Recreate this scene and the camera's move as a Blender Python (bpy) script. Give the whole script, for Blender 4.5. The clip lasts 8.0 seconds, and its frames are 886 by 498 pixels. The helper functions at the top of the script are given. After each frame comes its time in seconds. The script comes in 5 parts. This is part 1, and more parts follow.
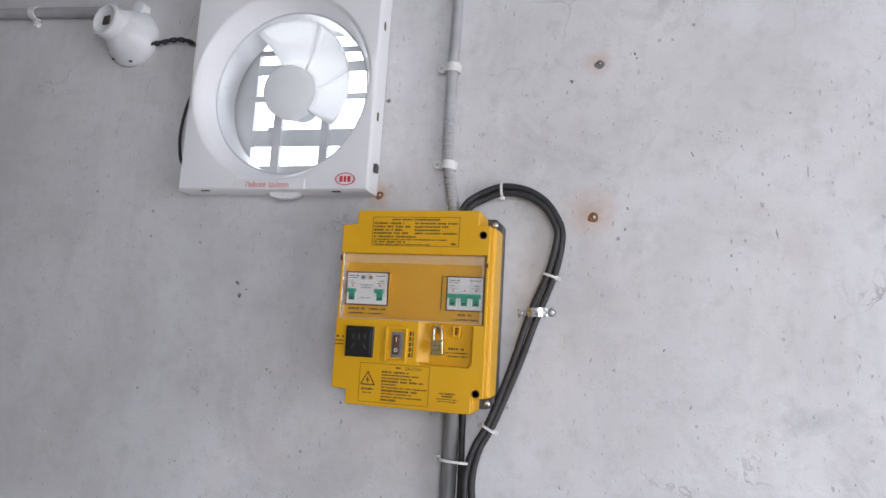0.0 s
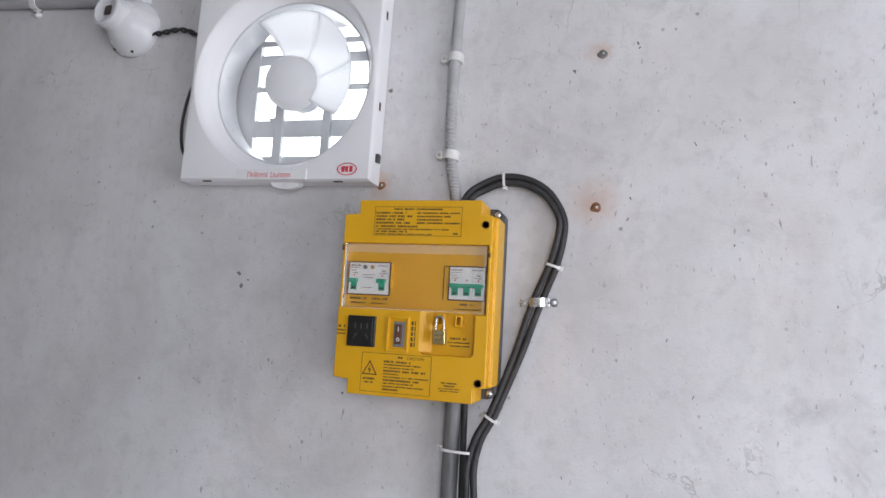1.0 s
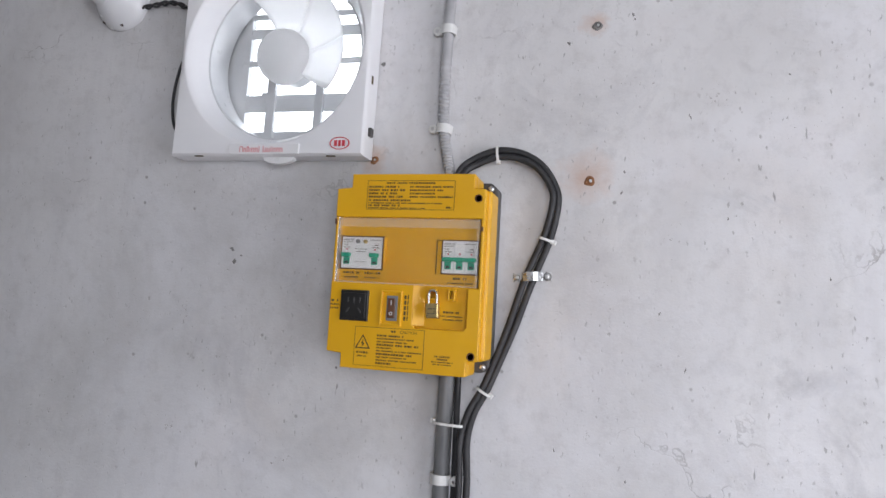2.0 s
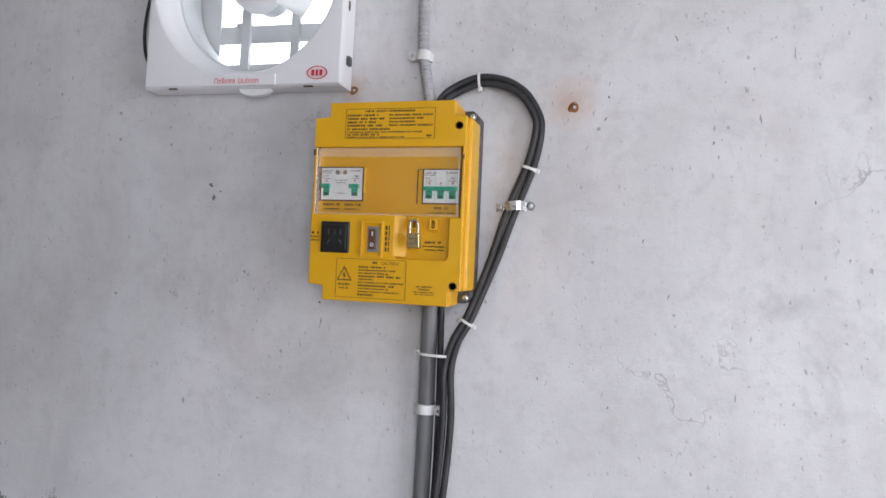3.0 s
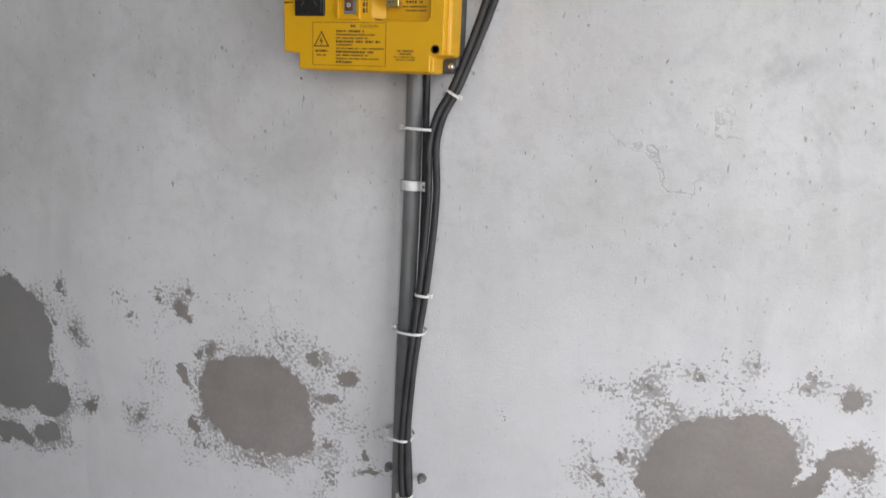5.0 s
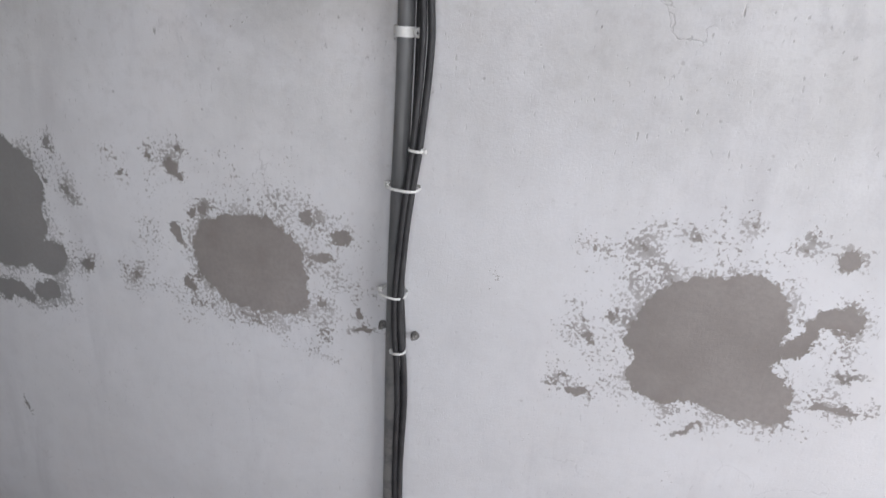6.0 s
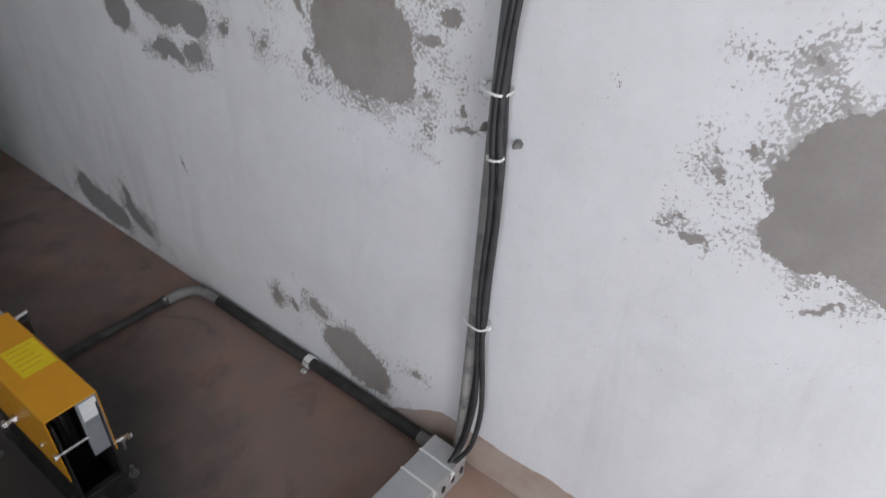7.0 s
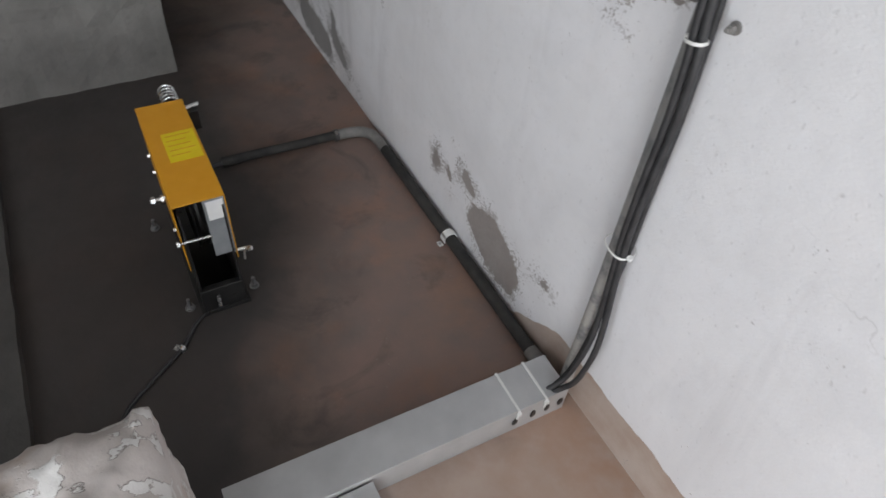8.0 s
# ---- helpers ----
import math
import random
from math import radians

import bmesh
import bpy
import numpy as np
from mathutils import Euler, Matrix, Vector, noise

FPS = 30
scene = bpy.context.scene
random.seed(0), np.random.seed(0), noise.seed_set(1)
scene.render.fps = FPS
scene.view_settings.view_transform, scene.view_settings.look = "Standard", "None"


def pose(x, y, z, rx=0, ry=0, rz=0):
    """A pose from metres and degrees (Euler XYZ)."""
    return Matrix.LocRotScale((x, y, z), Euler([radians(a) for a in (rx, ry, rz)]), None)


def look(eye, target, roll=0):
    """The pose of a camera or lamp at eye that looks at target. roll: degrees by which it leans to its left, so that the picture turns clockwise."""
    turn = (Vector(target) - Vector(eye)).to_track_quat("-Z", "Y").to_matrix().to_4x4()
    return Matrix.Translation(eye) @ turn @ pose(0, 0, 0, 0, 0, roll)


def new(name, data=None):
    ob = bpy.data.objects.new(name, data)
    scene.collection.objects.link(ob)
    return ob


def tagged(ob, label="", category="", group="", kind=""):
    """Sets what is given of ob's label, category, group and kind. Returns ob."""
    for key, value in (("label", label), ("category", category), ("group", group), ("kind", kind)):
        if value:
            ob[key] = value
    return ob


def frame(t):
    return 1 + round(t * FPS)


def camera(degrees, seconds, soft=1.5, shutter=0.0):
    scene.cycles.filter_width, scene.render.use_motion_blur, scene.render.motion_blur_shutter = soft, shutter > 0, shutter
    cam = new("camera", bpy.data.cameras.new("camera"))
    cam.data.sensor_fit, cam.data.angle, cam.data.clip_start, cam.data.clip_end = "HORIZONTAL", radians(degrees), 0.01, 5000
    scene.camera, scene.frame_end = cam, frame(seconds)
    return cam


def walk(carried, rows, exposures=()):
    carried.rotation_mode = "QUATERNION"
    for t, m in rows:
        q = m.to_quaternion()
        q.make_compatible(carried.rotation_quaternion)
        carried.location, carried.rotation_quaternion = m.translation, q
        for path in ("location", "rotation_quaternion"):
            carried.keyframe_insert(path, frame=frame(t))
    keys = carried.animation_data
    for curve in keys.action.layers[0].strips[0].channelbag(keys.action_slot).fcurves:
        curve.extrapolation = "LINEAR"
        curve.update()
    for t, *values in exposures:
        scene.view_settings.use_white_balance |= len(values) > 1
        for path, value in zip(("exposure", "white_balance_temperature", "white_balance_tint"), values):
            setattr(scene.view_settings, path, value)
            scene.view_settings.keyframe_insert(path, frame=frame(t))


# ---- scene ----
cam = camera(68.0, 8.0, shutter=0.2)
PATH = [
    (0, (0.221, -1.048, 1.62), (-0.334, 0.856, 1.873), 3.3),
    (0.5, (0.222, -1.046, 1.61), (-0.33, 0.86, 1.861), 3.4),
    (1, (0.219, -1.045, 1.61), (-0.339, 0.86, 1.852), 3.4),
    (2.5, (0.233, -1.029, 1.584), (-0.311, 0.891, 1.718), 3.1),
    (3, (0.241, -1.016, 1.564), (-0.288, 0.912, 1.614), 2.5),
    (3.5, (0.25, -1.002, 1.536), (-0.292, 0.921, 1.462), 2.5),
    (4, (0.26, -0.991, 1.513), (-0.298, 0.92, 1.317), 2.3),
    (4.5, (0.274, -0.979, 1.492), (-0.268, 0.923, 1.193), 2.4),
    (4.7, (0.279, -0.98, 1.483), (-0.269, 0.913, 1.138), 2.4),
    (5.8, (0.299, -0.964, 1.423), (-0.215, 0.834, 0.713), 3.0),
    (6, (0.302, -0.961, 1.411), (-0.217, 0.815, 0.652), 3.4),
    (6.2, (0.31, -0.950, 1.399), (-0.254, 0.765, 0.543), 3.5),
    (6.5, (0.33, -0.913, 1.36), (-0.332, 0.698, 0.377), 3.8),
    (7, (0.415, -0.813, 1.298), (-0.5, 0.506, 0.104), 4.0),
    (7.2, (0.448, -0.772, 1.273), (-0.52, 0.432, 0.002), 4.0),
    (7.5, (0.463, -0.72, 1.238), (-0.582, 0.301, -0.127), 3.5),
    (7.8, (0.450, -0.671, 1.195), (-0.675, 0.166, -0.232), 4.0),
    (8, (0.416, -0.632, 1.176), (-0.739, 0.095, -0.285), 5.7),
]
walk(cam, [(t, look(eye, target, roll)) for t, eye, target, roll in PATH],
     [(0, 0.15, 6330, 11), (3.0, 0.21, 6330, 11), (3.5, 0.25, 6650, 6), (4.7, 0.16, 6680, 6), (6.0, 0.11, 6500, 9), (7.0, 0.15, 6450, 8), (7.5, 0.27, 6520, 7), (8, 0.33, 6650, 6)])

# ---------------- world, sun, large lights ----------------
world = bpy.data.worlds.new("sky_world")
scene.world = world
world.use_nodes = True
wn = world.node_tree
sky = wn.nodes.new("ShaderNodeTexSky")
sky.sky_type = 'NISHITA'
sky.sun_disc = False
sky.sun_elevation = radians(48)
sky.sun_rotation = radians(120)
wn.links.new(sky.outputs[0], wn.nodes["Background"].inputs[0])
wn.nodes["Background"].inputs[1].default_value = 0.14

sun = new("sun", bpy.data.lights.new("sun", 'SUN'))
sun.data.energy, sun.data.angle, sun.data.color = 1.2, radians(12), (1.0, 0.97, 0.93)
sun.matrix_basis = look((6, 4, 9), (0, 1, 0))


def window_light(name, at, target, sx, sy, watts, color):
    lamp = new(name, bpy.data.lights.new(name, 'AREA'))
    lamp.data.shape, lamp.data.size, lamp.data.size_y = 'RECTANGLE', sx, sy
    lamp.data.energy, lamp.data.color = watts, color
    lamp.matrix_basis = look(at, target)
    return lamp


window_light("daylight_door_east", (2.34, -1.30, 1.12), (0, -1.05, 1.0), 1.15, 2.1, 35, (0.93, 0.94, 1.0))
window_light("daylight_window_south", (1.10, -2.84, 1.75), (0.6, 0, 1.15), 1.3, 1.3, 26, (0.93, 0.94, 1.0))

# ---------------- materials ----------------


class Nodes:
    """Short hand for a node material."""

    def __init__(self, name, rough=0.6, metal=0.0):
        self.mat = bpy.data.materials.new(name)
        self.mat.use_nodes = True
        self.tree = self.mat.node_tree
        self.b = self.tree.nodes["Principled BSDF"]
        self.b.inputs["Roughness"].default_value = rough
        self.b.inputs["Metallic"].default_value = metal
        self.co = self.add("ShaderNodeTexCoord").outputs["Object"]

    def add(self, kind):
        return self.tree.nodes.new(kind)

    def link(self, a, b):
        if isinstance(a, bpy.types.NodeSocket):
            self.tree.links.new(a, b)
        else:
            b.default_value = a

    def noise(self, scale, detail=4.0, rough=0.55, vec=None, stretch=None, distort=0.0):
        n = self.add("ShaderNodeTexNoise")
        n.inputs["Scale"].default_value, n.inputs["Detail"].default_value = scale, detail
        n.inputs["Roughness"].default_value, n.inputs["Distortion"].default_value = rough, distort
        v = vec or self.co
        if stretch:
            m = self.add("ShaderNodeMapping")
            m.inputs["Scale"].default_value = stretch
            self.tree.links.new(v, m.inputs["Vector"])
            v = m.outputs[0]
        self.tree.links.new(v, n.inputs["Vector"])
        return n.outputs["Fac"]

    def math(self, op, a, b=0.0, c=None, clamp=False):
        n = self.add("ShaderNodeMath")
        n.operation, n.use_clamp = op, clamp
        self.link(a, n.inputs[0])
        self.link(b, n.inputs[1])
        if c is not None:
            self.link(c, n.inputs[2])
        return n.outputs[0]

    def ramp(self, fac, lo, hi, a=0.0, b=1.0):
        n = self.add("ShaderNodeMapRange")
        n.clamp = True
        self.link(fac, n.inputs[0])
        for i, v in enumerate((lo, hi, a, b)):
            n.inputs[i + 1].default_value = v
        return n.outputs[0]

    def mix(self, fac, a, b):
        n = self.add("ShaderNodeMix")
        n.data_type = 'RGBA'
        self.link(fac, n.inputs[0])
        for v, i in ((a, 6), (b, 7)):
            if isinstance(v, bpy.types.NodeSocket):
                self.tree.links.new(v, n.inputs[i])
            else:
                n.inputs[i].default_value = (*v, 1.0)
        return n.outputs[2]

    def split(self):
        n = self.add("ShaderNodeSeparateXYZ")
        self.tree.links.new(self.co, n.inputs[0])
        return n.outputs

    def color(self, c):
        if isinstance(c, bpy.types.NodeSocket):
            self.tree.links.new(c, self.b.inputs["Base Color"])
        else:
            self.b.inputs["Base Color"].default_value = (*c, 1.0)

    def bump(self, height, strength, dist=0.002):
        n = self.add("ShaderNodeBump")
        n.inputs["Strength"].default_value, n.inputs["Distance"].default_value = strength, dist
        self.tree.links.new(height, n.inputs["Height"])
        self.tree.links.new(n.outputs[0], self.b.inputs["Normal"])


def plain(name, a, b, rough=0.5, metal=0.0, scale=40.0, bump=0.1, fine=400.0, spec=0.5):
    """Two close colours mixed by grain, with fine relief."""
    m = Nodes(name, rough, metal)
    grain = m.noise(scale, 5)
    m.color(m.mix(m.ramp(grain, 0.35, 0.65), a, b))
    m.tree.links.new(m.ramp(m.noise(scale * 2.3, 3), 0.3, 0.7, rough - 0.08, rough + 0.1), m.b.inputs["Roughness"])
    m.b.inputs["Specular IOR Level"].default_value = spec
    if bump:
        m.bump(m.noise(fine, 3), bump, 0.001)
    return m.mat


# worn places on the paint: centre x, z, half width, half height, turn in degrees, breadth of the speckled rim
PEELED = [
    (-0.346, 0.909, 0.1226, 0.0960, 2, 0.90), (-0.278, 0.868, 0.0574, 0.0530, -10, 0.90), (-0.410, 0.942, 0.0496, 0.0482, 9, 0.90), (-1.014, 0.970, 0.2034, 0.1220, 9, 0.35),
    (-0.886, 0.908, 0.0626, 0.0730, 18, 0.50), (-0.835, 0.832, 0.0658, 0.0345, 18, 0.90), (-0.958, 0.836, 0.0893, 0.0443, -13, 0.50), (-1.132, 0.783, 0.0495, 0.0476, 12, 0.50),
    (-0.852, 0.755, 0.0367, 0.0237, 5, 1.20), (-0.967, 0.723, 0.0228, 0.0175, -9, 1.60), (-0.497, 1.063, 0.0089, 0.0260, 27, 1.20), (-0.482, 1.107, 0.0096, 0.0076, 9, 2.50),
    (-0.624, 1.045, 0.0081, 0.0056, 11, 5.00), (-0.752, 0.993, 0.0094, 0.0136, 32, 2.50), (-0.783, 1.085, 0.0070, 0.0118, 4, 2.50), (-0.500, 0.936, 0.0125, 0.0244, 23, 1.40),
    (-0.230, 1.017, 0.0167, 0.0160, 9, 1.60), (-0.163, 0.985, 0.0182, 0.0160, 9, 1.60), (-0.200, 0.942, 0.0228, 0.0076, 19, 2.00), (-0.126, 0.846, 0.0086, 0.0145, 36, 1.40),
    (-0.119, 0.815, 0.0215, 0.0060, 12, 1.60), (-0.730, 0.826, 0.0132, 0.0163, 11, 2.00), (-0.198, 0.857, 0.0117, 0.0090, 10, 2.00), (-0.481, 0.841, 0.0146, 0.0110, -8, 2.00),
    (-0.348, 0.792, 0.0327, 0.0025, -29, 1.20), (-0.607, 0.836, 0.0086, 0.0091, 10, 5.00), (-0.553, 1.086, 0.0076, 0.0066, 8, 5.00), (0.441, 0.923, 0.1091, 0.1046, 12, 0.75),
    (0.498, 0.988, 0.0484, 0.0627, 11, 0.70), (0.388, 0.845, 0.0474, 0.0455, 14, 0.90), (0.532, 0.820, 0.0527, 0.0227, 9, 0.80), (0.568, 0.937, 0.0269, 0.0178, 43, 0.90),
    (0.614, 0.993, 0.0324, 0.0192, 17, 0.80), (0.585, 0.964, 0.0126, 0.0232, -18, 0.80), (0.605, 1.084, 0.0162, 0.0180, 9, 0.70), (0.640, 0.849, 0.0409, 0.0067, 15, 1.60),
    (0.450, 0.761, 0.0311, 0.0054, 37, 1.60), (0.643, 0.908, 0.0144, 0.0036, 14, 2.00), (0.272, 0.886, 0.0062, 0.0096, 14, 7.00), (0.273, 0.781, 0.0149, 0.0101, 14, 2.40),
    (0.330, 1.060, 0.0050, 0.0056, 6, 8.00), (0.266, 1.039, 0.0050, 0.0055, 6, 7.00), (0.474, 1.114, 0.0036, 0.0051, 16, 7.00), (0.248, 0.814, 0.0051, 0.0056, 11, 6.00),
    (0.262, 0.926, 0.0035, 0.0060, 8, 8.00), (0.408, 1.077, 0.0041, 0.0041, 14, 8.00), (0.548, 1.092, 0.0035, 0.0041, 8, 8.00), (-0.801, 0.995, 0.0060, 0.0076, 5, 5.00),
    (-0.929, 0.736, 0.0358, 0.0202, -7, 1.20), (-0.848, 0.759, 0.0316, 0.0229, 11, 1.00), (-0.372, 0.104, 0.0965, 0.0702, -12, 0.55), (-0.418, 0.132, 0.0720, 0.0581, 25, 0.50),
    (-0.510, 0.203, 0.0364, 0.0193, -27, 1.60), (-0.663, 0.162, 0.0200, 0.0220, 14, 1.60), (-0.599, 0.160, 0.0189, 0.0173, -12, 2.00), (-0.200, 0.179, 0.0129, 0.0121, -13, 3.00),
    (-1.497, 0.075, 0.1500, 0.0550, -4, 0.60), (-1.592, 0.110, 0.0600, 0.0400, 22, 0.80), (-1.297, 0.115, 0.0745, 0.0351, -34, 1.60), (-1.330, 0.183, 0.0200, 0.0300, 2, 1.60),
    (-0.980, 0.425, 0.0040, 0.0160, 12, 1.00), (-0.976, 0.730, 0.0342, 0.0179, 15, 1.80), (-0.845, 0.752, 0.0268, 0.0203, 14, 1.80),
    (0.500, 0.850, 0.080, 0.050, 6, 0.9), (0.355, 0.900, 0.030, 0.030, 0, 1.0), (-0.470, 0.990, 0.012, 0.008, 30, 2.0), (-0.440, 1.000, 0.010, 0.012, 0, 2.0), (0.300, 0.930, 0.006, 0.008, 0, 7.0),
]


def wall_paint():
    m = Nodes("peeling_wall_paint", 0.72)
    x0, y, z0 = m.split()

    def wavering(v, k):
        slow = m.math('MULTIPLY', m.math('SUBTRACT', m.noise(11 + k, 4, 0.6), 0.5), 0.060)
        fast = m.math('MULTIPLY', m.math('SUBTRACT', m.noise(42 + 3 * k, 4, 0.65), 0.5), 0.034)
        fine = m.math('MULTIPLY', m.math('SUBTRACT', m.noise(120 + 5 * k, 3, 0.7), 0.5), 0.016)
        return m.math('ADD', v, m.math('ADD', m.math('ADD', slow, fast), fine))
    x, z = wavering(x0, 0.0), wavering(z0, 1.7)
    ragged = m.noise(16, 7, 0.72)
    fleck = m.noise(150, 4, 0.66)
    clump = m.noise(13, 3, 0.6)
    near = None
    halo = None
    for cx, cz, rx, rz, turn, rim in PEELED:
        dx, dz = m.math('SUBTRACT', x, cx), m.math('SUBTRACT', z, cz)
        c, s = math.cos(radians(turn)), math.sin(radians(turn))
        u = m.math('ADD', m.math('MULTIPLY', dx, c / rx), m.math('MULTIPLY', dz, s / rx))
        v = m.math('ADD', m.math('MULTIPLY', dx, -s / rz), m.math('MULTIPLY', dz, c / rz))
        d = m.math('SQRT', m.math('ADD', m.math('MULTIPLY', u, u), m.math('MULTIPLY', v, v)))
        h = m.math('DIVIDE', m.math('SUBTRACT', d, 1.0), rim)
        near = d if near is None else m.math('MINIMUM', near, d)
        halo = h if halo is None else m.math('MINIMUM', halo, h)
    edge = m.math('ADD', near, m.math('MULTIPLY', m.math('SUBTRACT', ragged, 0.5), 0.36))
    bare = m.ramp(edge, 0.985, 1.0, 1.0, 0.0)
    # flakes scattered round each bare place, rarer away from it
    limit = m.math('ADD', m.ramp(halo, 0.0, 1.8, 0.48, 0.75), m.math('MULTIPLY', m.math('SUBTRACT', clump, 0.5), -0.72))
    flakes = m.ramp(m.math('SUBTRACT', fleck, limit), 0.0, 0.02)
    bare = m.math('MAXIMUM', bare, m.math('MULTIPLY', flakes, m.ramp(m.noise(22, 2), 0.35, 0.65, 0.45, 0.95)))
    # cement strip at the foot of the wall
    foot = m.math('ADD', z0, m.math('MULTIPLY', m.math('SUBTRACT', m.noise(9, 5), 0.5), 0.05))
    strip = m.ramp(m.math('SUBTRACT', foot, m.ramp(x0, -0.32, -0.12, -0.012, 0.112)), 0.0, 0.003, 1.0, 0.0)
    # paint: chalky, cloudy, scuffed
    cloud = m.noise(1.7, 6, 0.6, distort=0.6)
    cloud2 = m.noise(6.0, 5, 0.65)
    brush = m.noise(9.0, 4, 0.6, stretch=(1.0, 1.0, 0.25))
    tone = m.mix(m.ramp(cloud, 0.36, 0.66), (0.545, 0.535, 0.53), (0.75, 0.742, 0.745))
    tone = m.mix(m.ramp(cloud2, 0.42, 0.75, 0.0, 0.55), tone, (0.80, 0.795, 0.80))
    tone = m.mix(m.ramp(brush, 0.50, 0.72, 0.0, 0.5), tone, (0.55, 0.54, 0.535))
    warm = m.ramp(m.noise(3.1, 4), 0.55, 0.72, 0.0, 0.38)
    tone = m.mix(warm, tone, (0.66, 0.59, 0.55))
    blotch = m.math('MULTIPLY', m.ramp(m.noise(4.6, 6, 0.68, distort=1.4), 0.52, 0.66), m.ramp(m.noise(1.3, 3), 0.40, 0.60, 0.15, 0.75))
    tone = m.mix(blotch, tone, (0.50, 0.495, 0.505))
    haze = m.math('MULTIPLY', m.ramp(m.noise(2.6, 5, 0.62, distort=1.0), 0.45, 0.7), 0.6)
    tone = m.mix(haze, tone, (0.80, 0.80, 0.835))
    grime = m.ramp(m.noise(33, 5, 0.7), 0.50, 0.74, 0.0, 0.5)
    tone = m.mix(grime, tone, (0.50, 0.485, 0.48))
    grey = m.ramp(m.math('ADD', x0, m.math('MULTIPLY', m.math('SUBTRACT', cloud, 0.5), 1.2)), -0.75, -0.15, 0.28, 0.0)
    grey = m.math('MULTIPLY', grey, m.ramp(m.math('ADD', z0, m.math('MULTIPLY', m.math('SUBTRACT', cloud, 0.5), 0.5)), 0.95, 1.35))
    tone = m.mix(grey, tone, (0.50, 0.505, 0.51))
    # a later coat of whitewash on the lower wall
    coat = m.ramp(m.math('ADD', z0, m.math('MULTIPLY', m.math('SUBTRACT', m.noise(4.0, 5, 0.6), 0.5), 0.35)), 1.06, 1.34, 0.60, 0.0)
    tone = m.mix(coat, tone, (0.845, 0.845, 0.87))
    drip = m.math('MULTIPLY', m.ramp(m.noise(7.5, 5, 0.6, stretch=(1.0, 1.0, 0.22), distort=0.5), 0.52, 0.70), m.ramp(m.noise(2.1, 3), 0.42, 0.62, 0.1, 0.55))
    tone = m.mix(drip, tone, (0.56, 0.55, 0.565))
    # rust that has bled out round the old screws
    for sx, sz, sr in ((0.152, 1.820, 0.050), (0.158, 2.072, 0.028), (-0.205, 1.848, 0.030)):
        du, dv = m.math('SUBTRACT', x, sx), m.math('SUBTRACT', z, sz)
        far = m.math('SQRT', m.math('ADD', m.math('MULTIPLY', du, du), m.math('MULTIPLY', dv, dv)))
        tone = m.mix(m.ramp(far, 0.0, sr, 0.55, 0.0), tone, (0.55, 0.30, 0.17))
    # dings and hair cracks
    vor = m.add("ShaderNodeTexVoronoi")
    vor.inputs["Scale"].default_value = 26
    m.tree.links.new(m.co, vor.inputs["Vector"])
    ding = m.math('MULTIPLY', m.ramp(vor.outputs["Distance"], 0.05, 0.10, 1.0, 0.0), m.ramp(m.noise(7.0, 2), 0.52, 0.60))
    crk = m.add("ShaderNodeTexVoronoi")
    crk.feature = 'DISTANCE_TO_EDGE'
    crk.inputs["Scale"].default_value = 5.5
    wob = m.add("ShaderNodeVectorMath")
    wob.operation = 'MULTIPLY_ADD'
    nz = m.add("ShaderNodeTexNoise")
    nz.inputs["Scale"].default_value, nz.inputs["Detail"].default_value = 9, 5
    m.tree.links.new(m.co, nz.inputs["Vector"])
    m.tree.links.new(nz.outputs["Color"], wob.inputs[0])
    wob.inputs[1].default_value = (0.16, 0.16, 0.16)
    m.tree.links.new(m.co, wob.inputs[2])
    m.tree.links.new(wob.outputs[0], crk.inputs["Vector"])
    crack = m.math('MULTIPLY', m.ramp(crk.outputs["Distance"], 0.002, 0.007, 1.0, 0.0), m.ramp(m.noise(4.0, 3), 0.58, 0.66))
    scar = m.math('MULTIPLY', m.ramp(m.noise(55, 4, 0.7), 0.62, 0.66), m.ramp(m.noise(5.5, 3), 0.57, 0.66))
    pit = m.math('MULTIPLY', m.ramp(m.noise(140, 2, 0.5, stretch=(1.0, 1.0, 0.5)), 0.655, 0.70), m.ramp(m.noise(4.5, 4, 0.6), 0.36, 0.58))
    dash = m.math('MULTIPLY', m.ramp(m.noise(60, 2, 0.5, stretch=(1.6, 1.0, 0.35)), 0.73, 0.77), m.ramp(m.noise(3.2, 3), 0.42, 0.58))
    ding = m.math('MAXIMUM', ding, m.math('MAXIMUM', m.math('MULTIPLY', pit, 0.75), dash))
    marks = m.math('MAXIMUM', m.math('MAXIMUM', ding, m.math('MULTIPLY', crack, 0.75)), m.math('MULTIPLY', scar, 0.55))
    marks = m.math('MULTIPLY', marks, m.math('SUBTRACT', 1.0, m.math('MULTIPLY', coat, 1.15)))
    tone = m.mix(m.math('MULTIPLY', marks, 0.75), tone, (0.30, 0.285, 0.275))
    cement = m.mix(m.ramp(m.noise(5, 6, 0.6), 0.35, 0.65), (0.265, 0.238, 0.224), (0.370, 0.338, 0.322))
    cement = m.mix(m.ramp(m.noise(9, 4, 0.6), 0.56, 0.72, 0.0, 0.5), cement, (0.235, 0.195, 0.175))
    cement = m.mix(m.ramp(x0, -0.80, -0.66, 0.6, 0.0), cement, (0.250, 0.257, 0.260))
    cement = m.mix(m.ramp(m.noise(120, 3), 0.4, 0.7, 0.0, 0.35), cement, (0.25, 0.23, 0.22))
    skirting = m.mix(m.ramp(m.noise(12, 5), 0.35, 0.65), (0.40, 0.305, 0.25), (0.48, 0.41, 0.36))
    col = m.mix(strip, tone, skirting)
    col = m.mix(bare, col, cement)
    m.color(col)
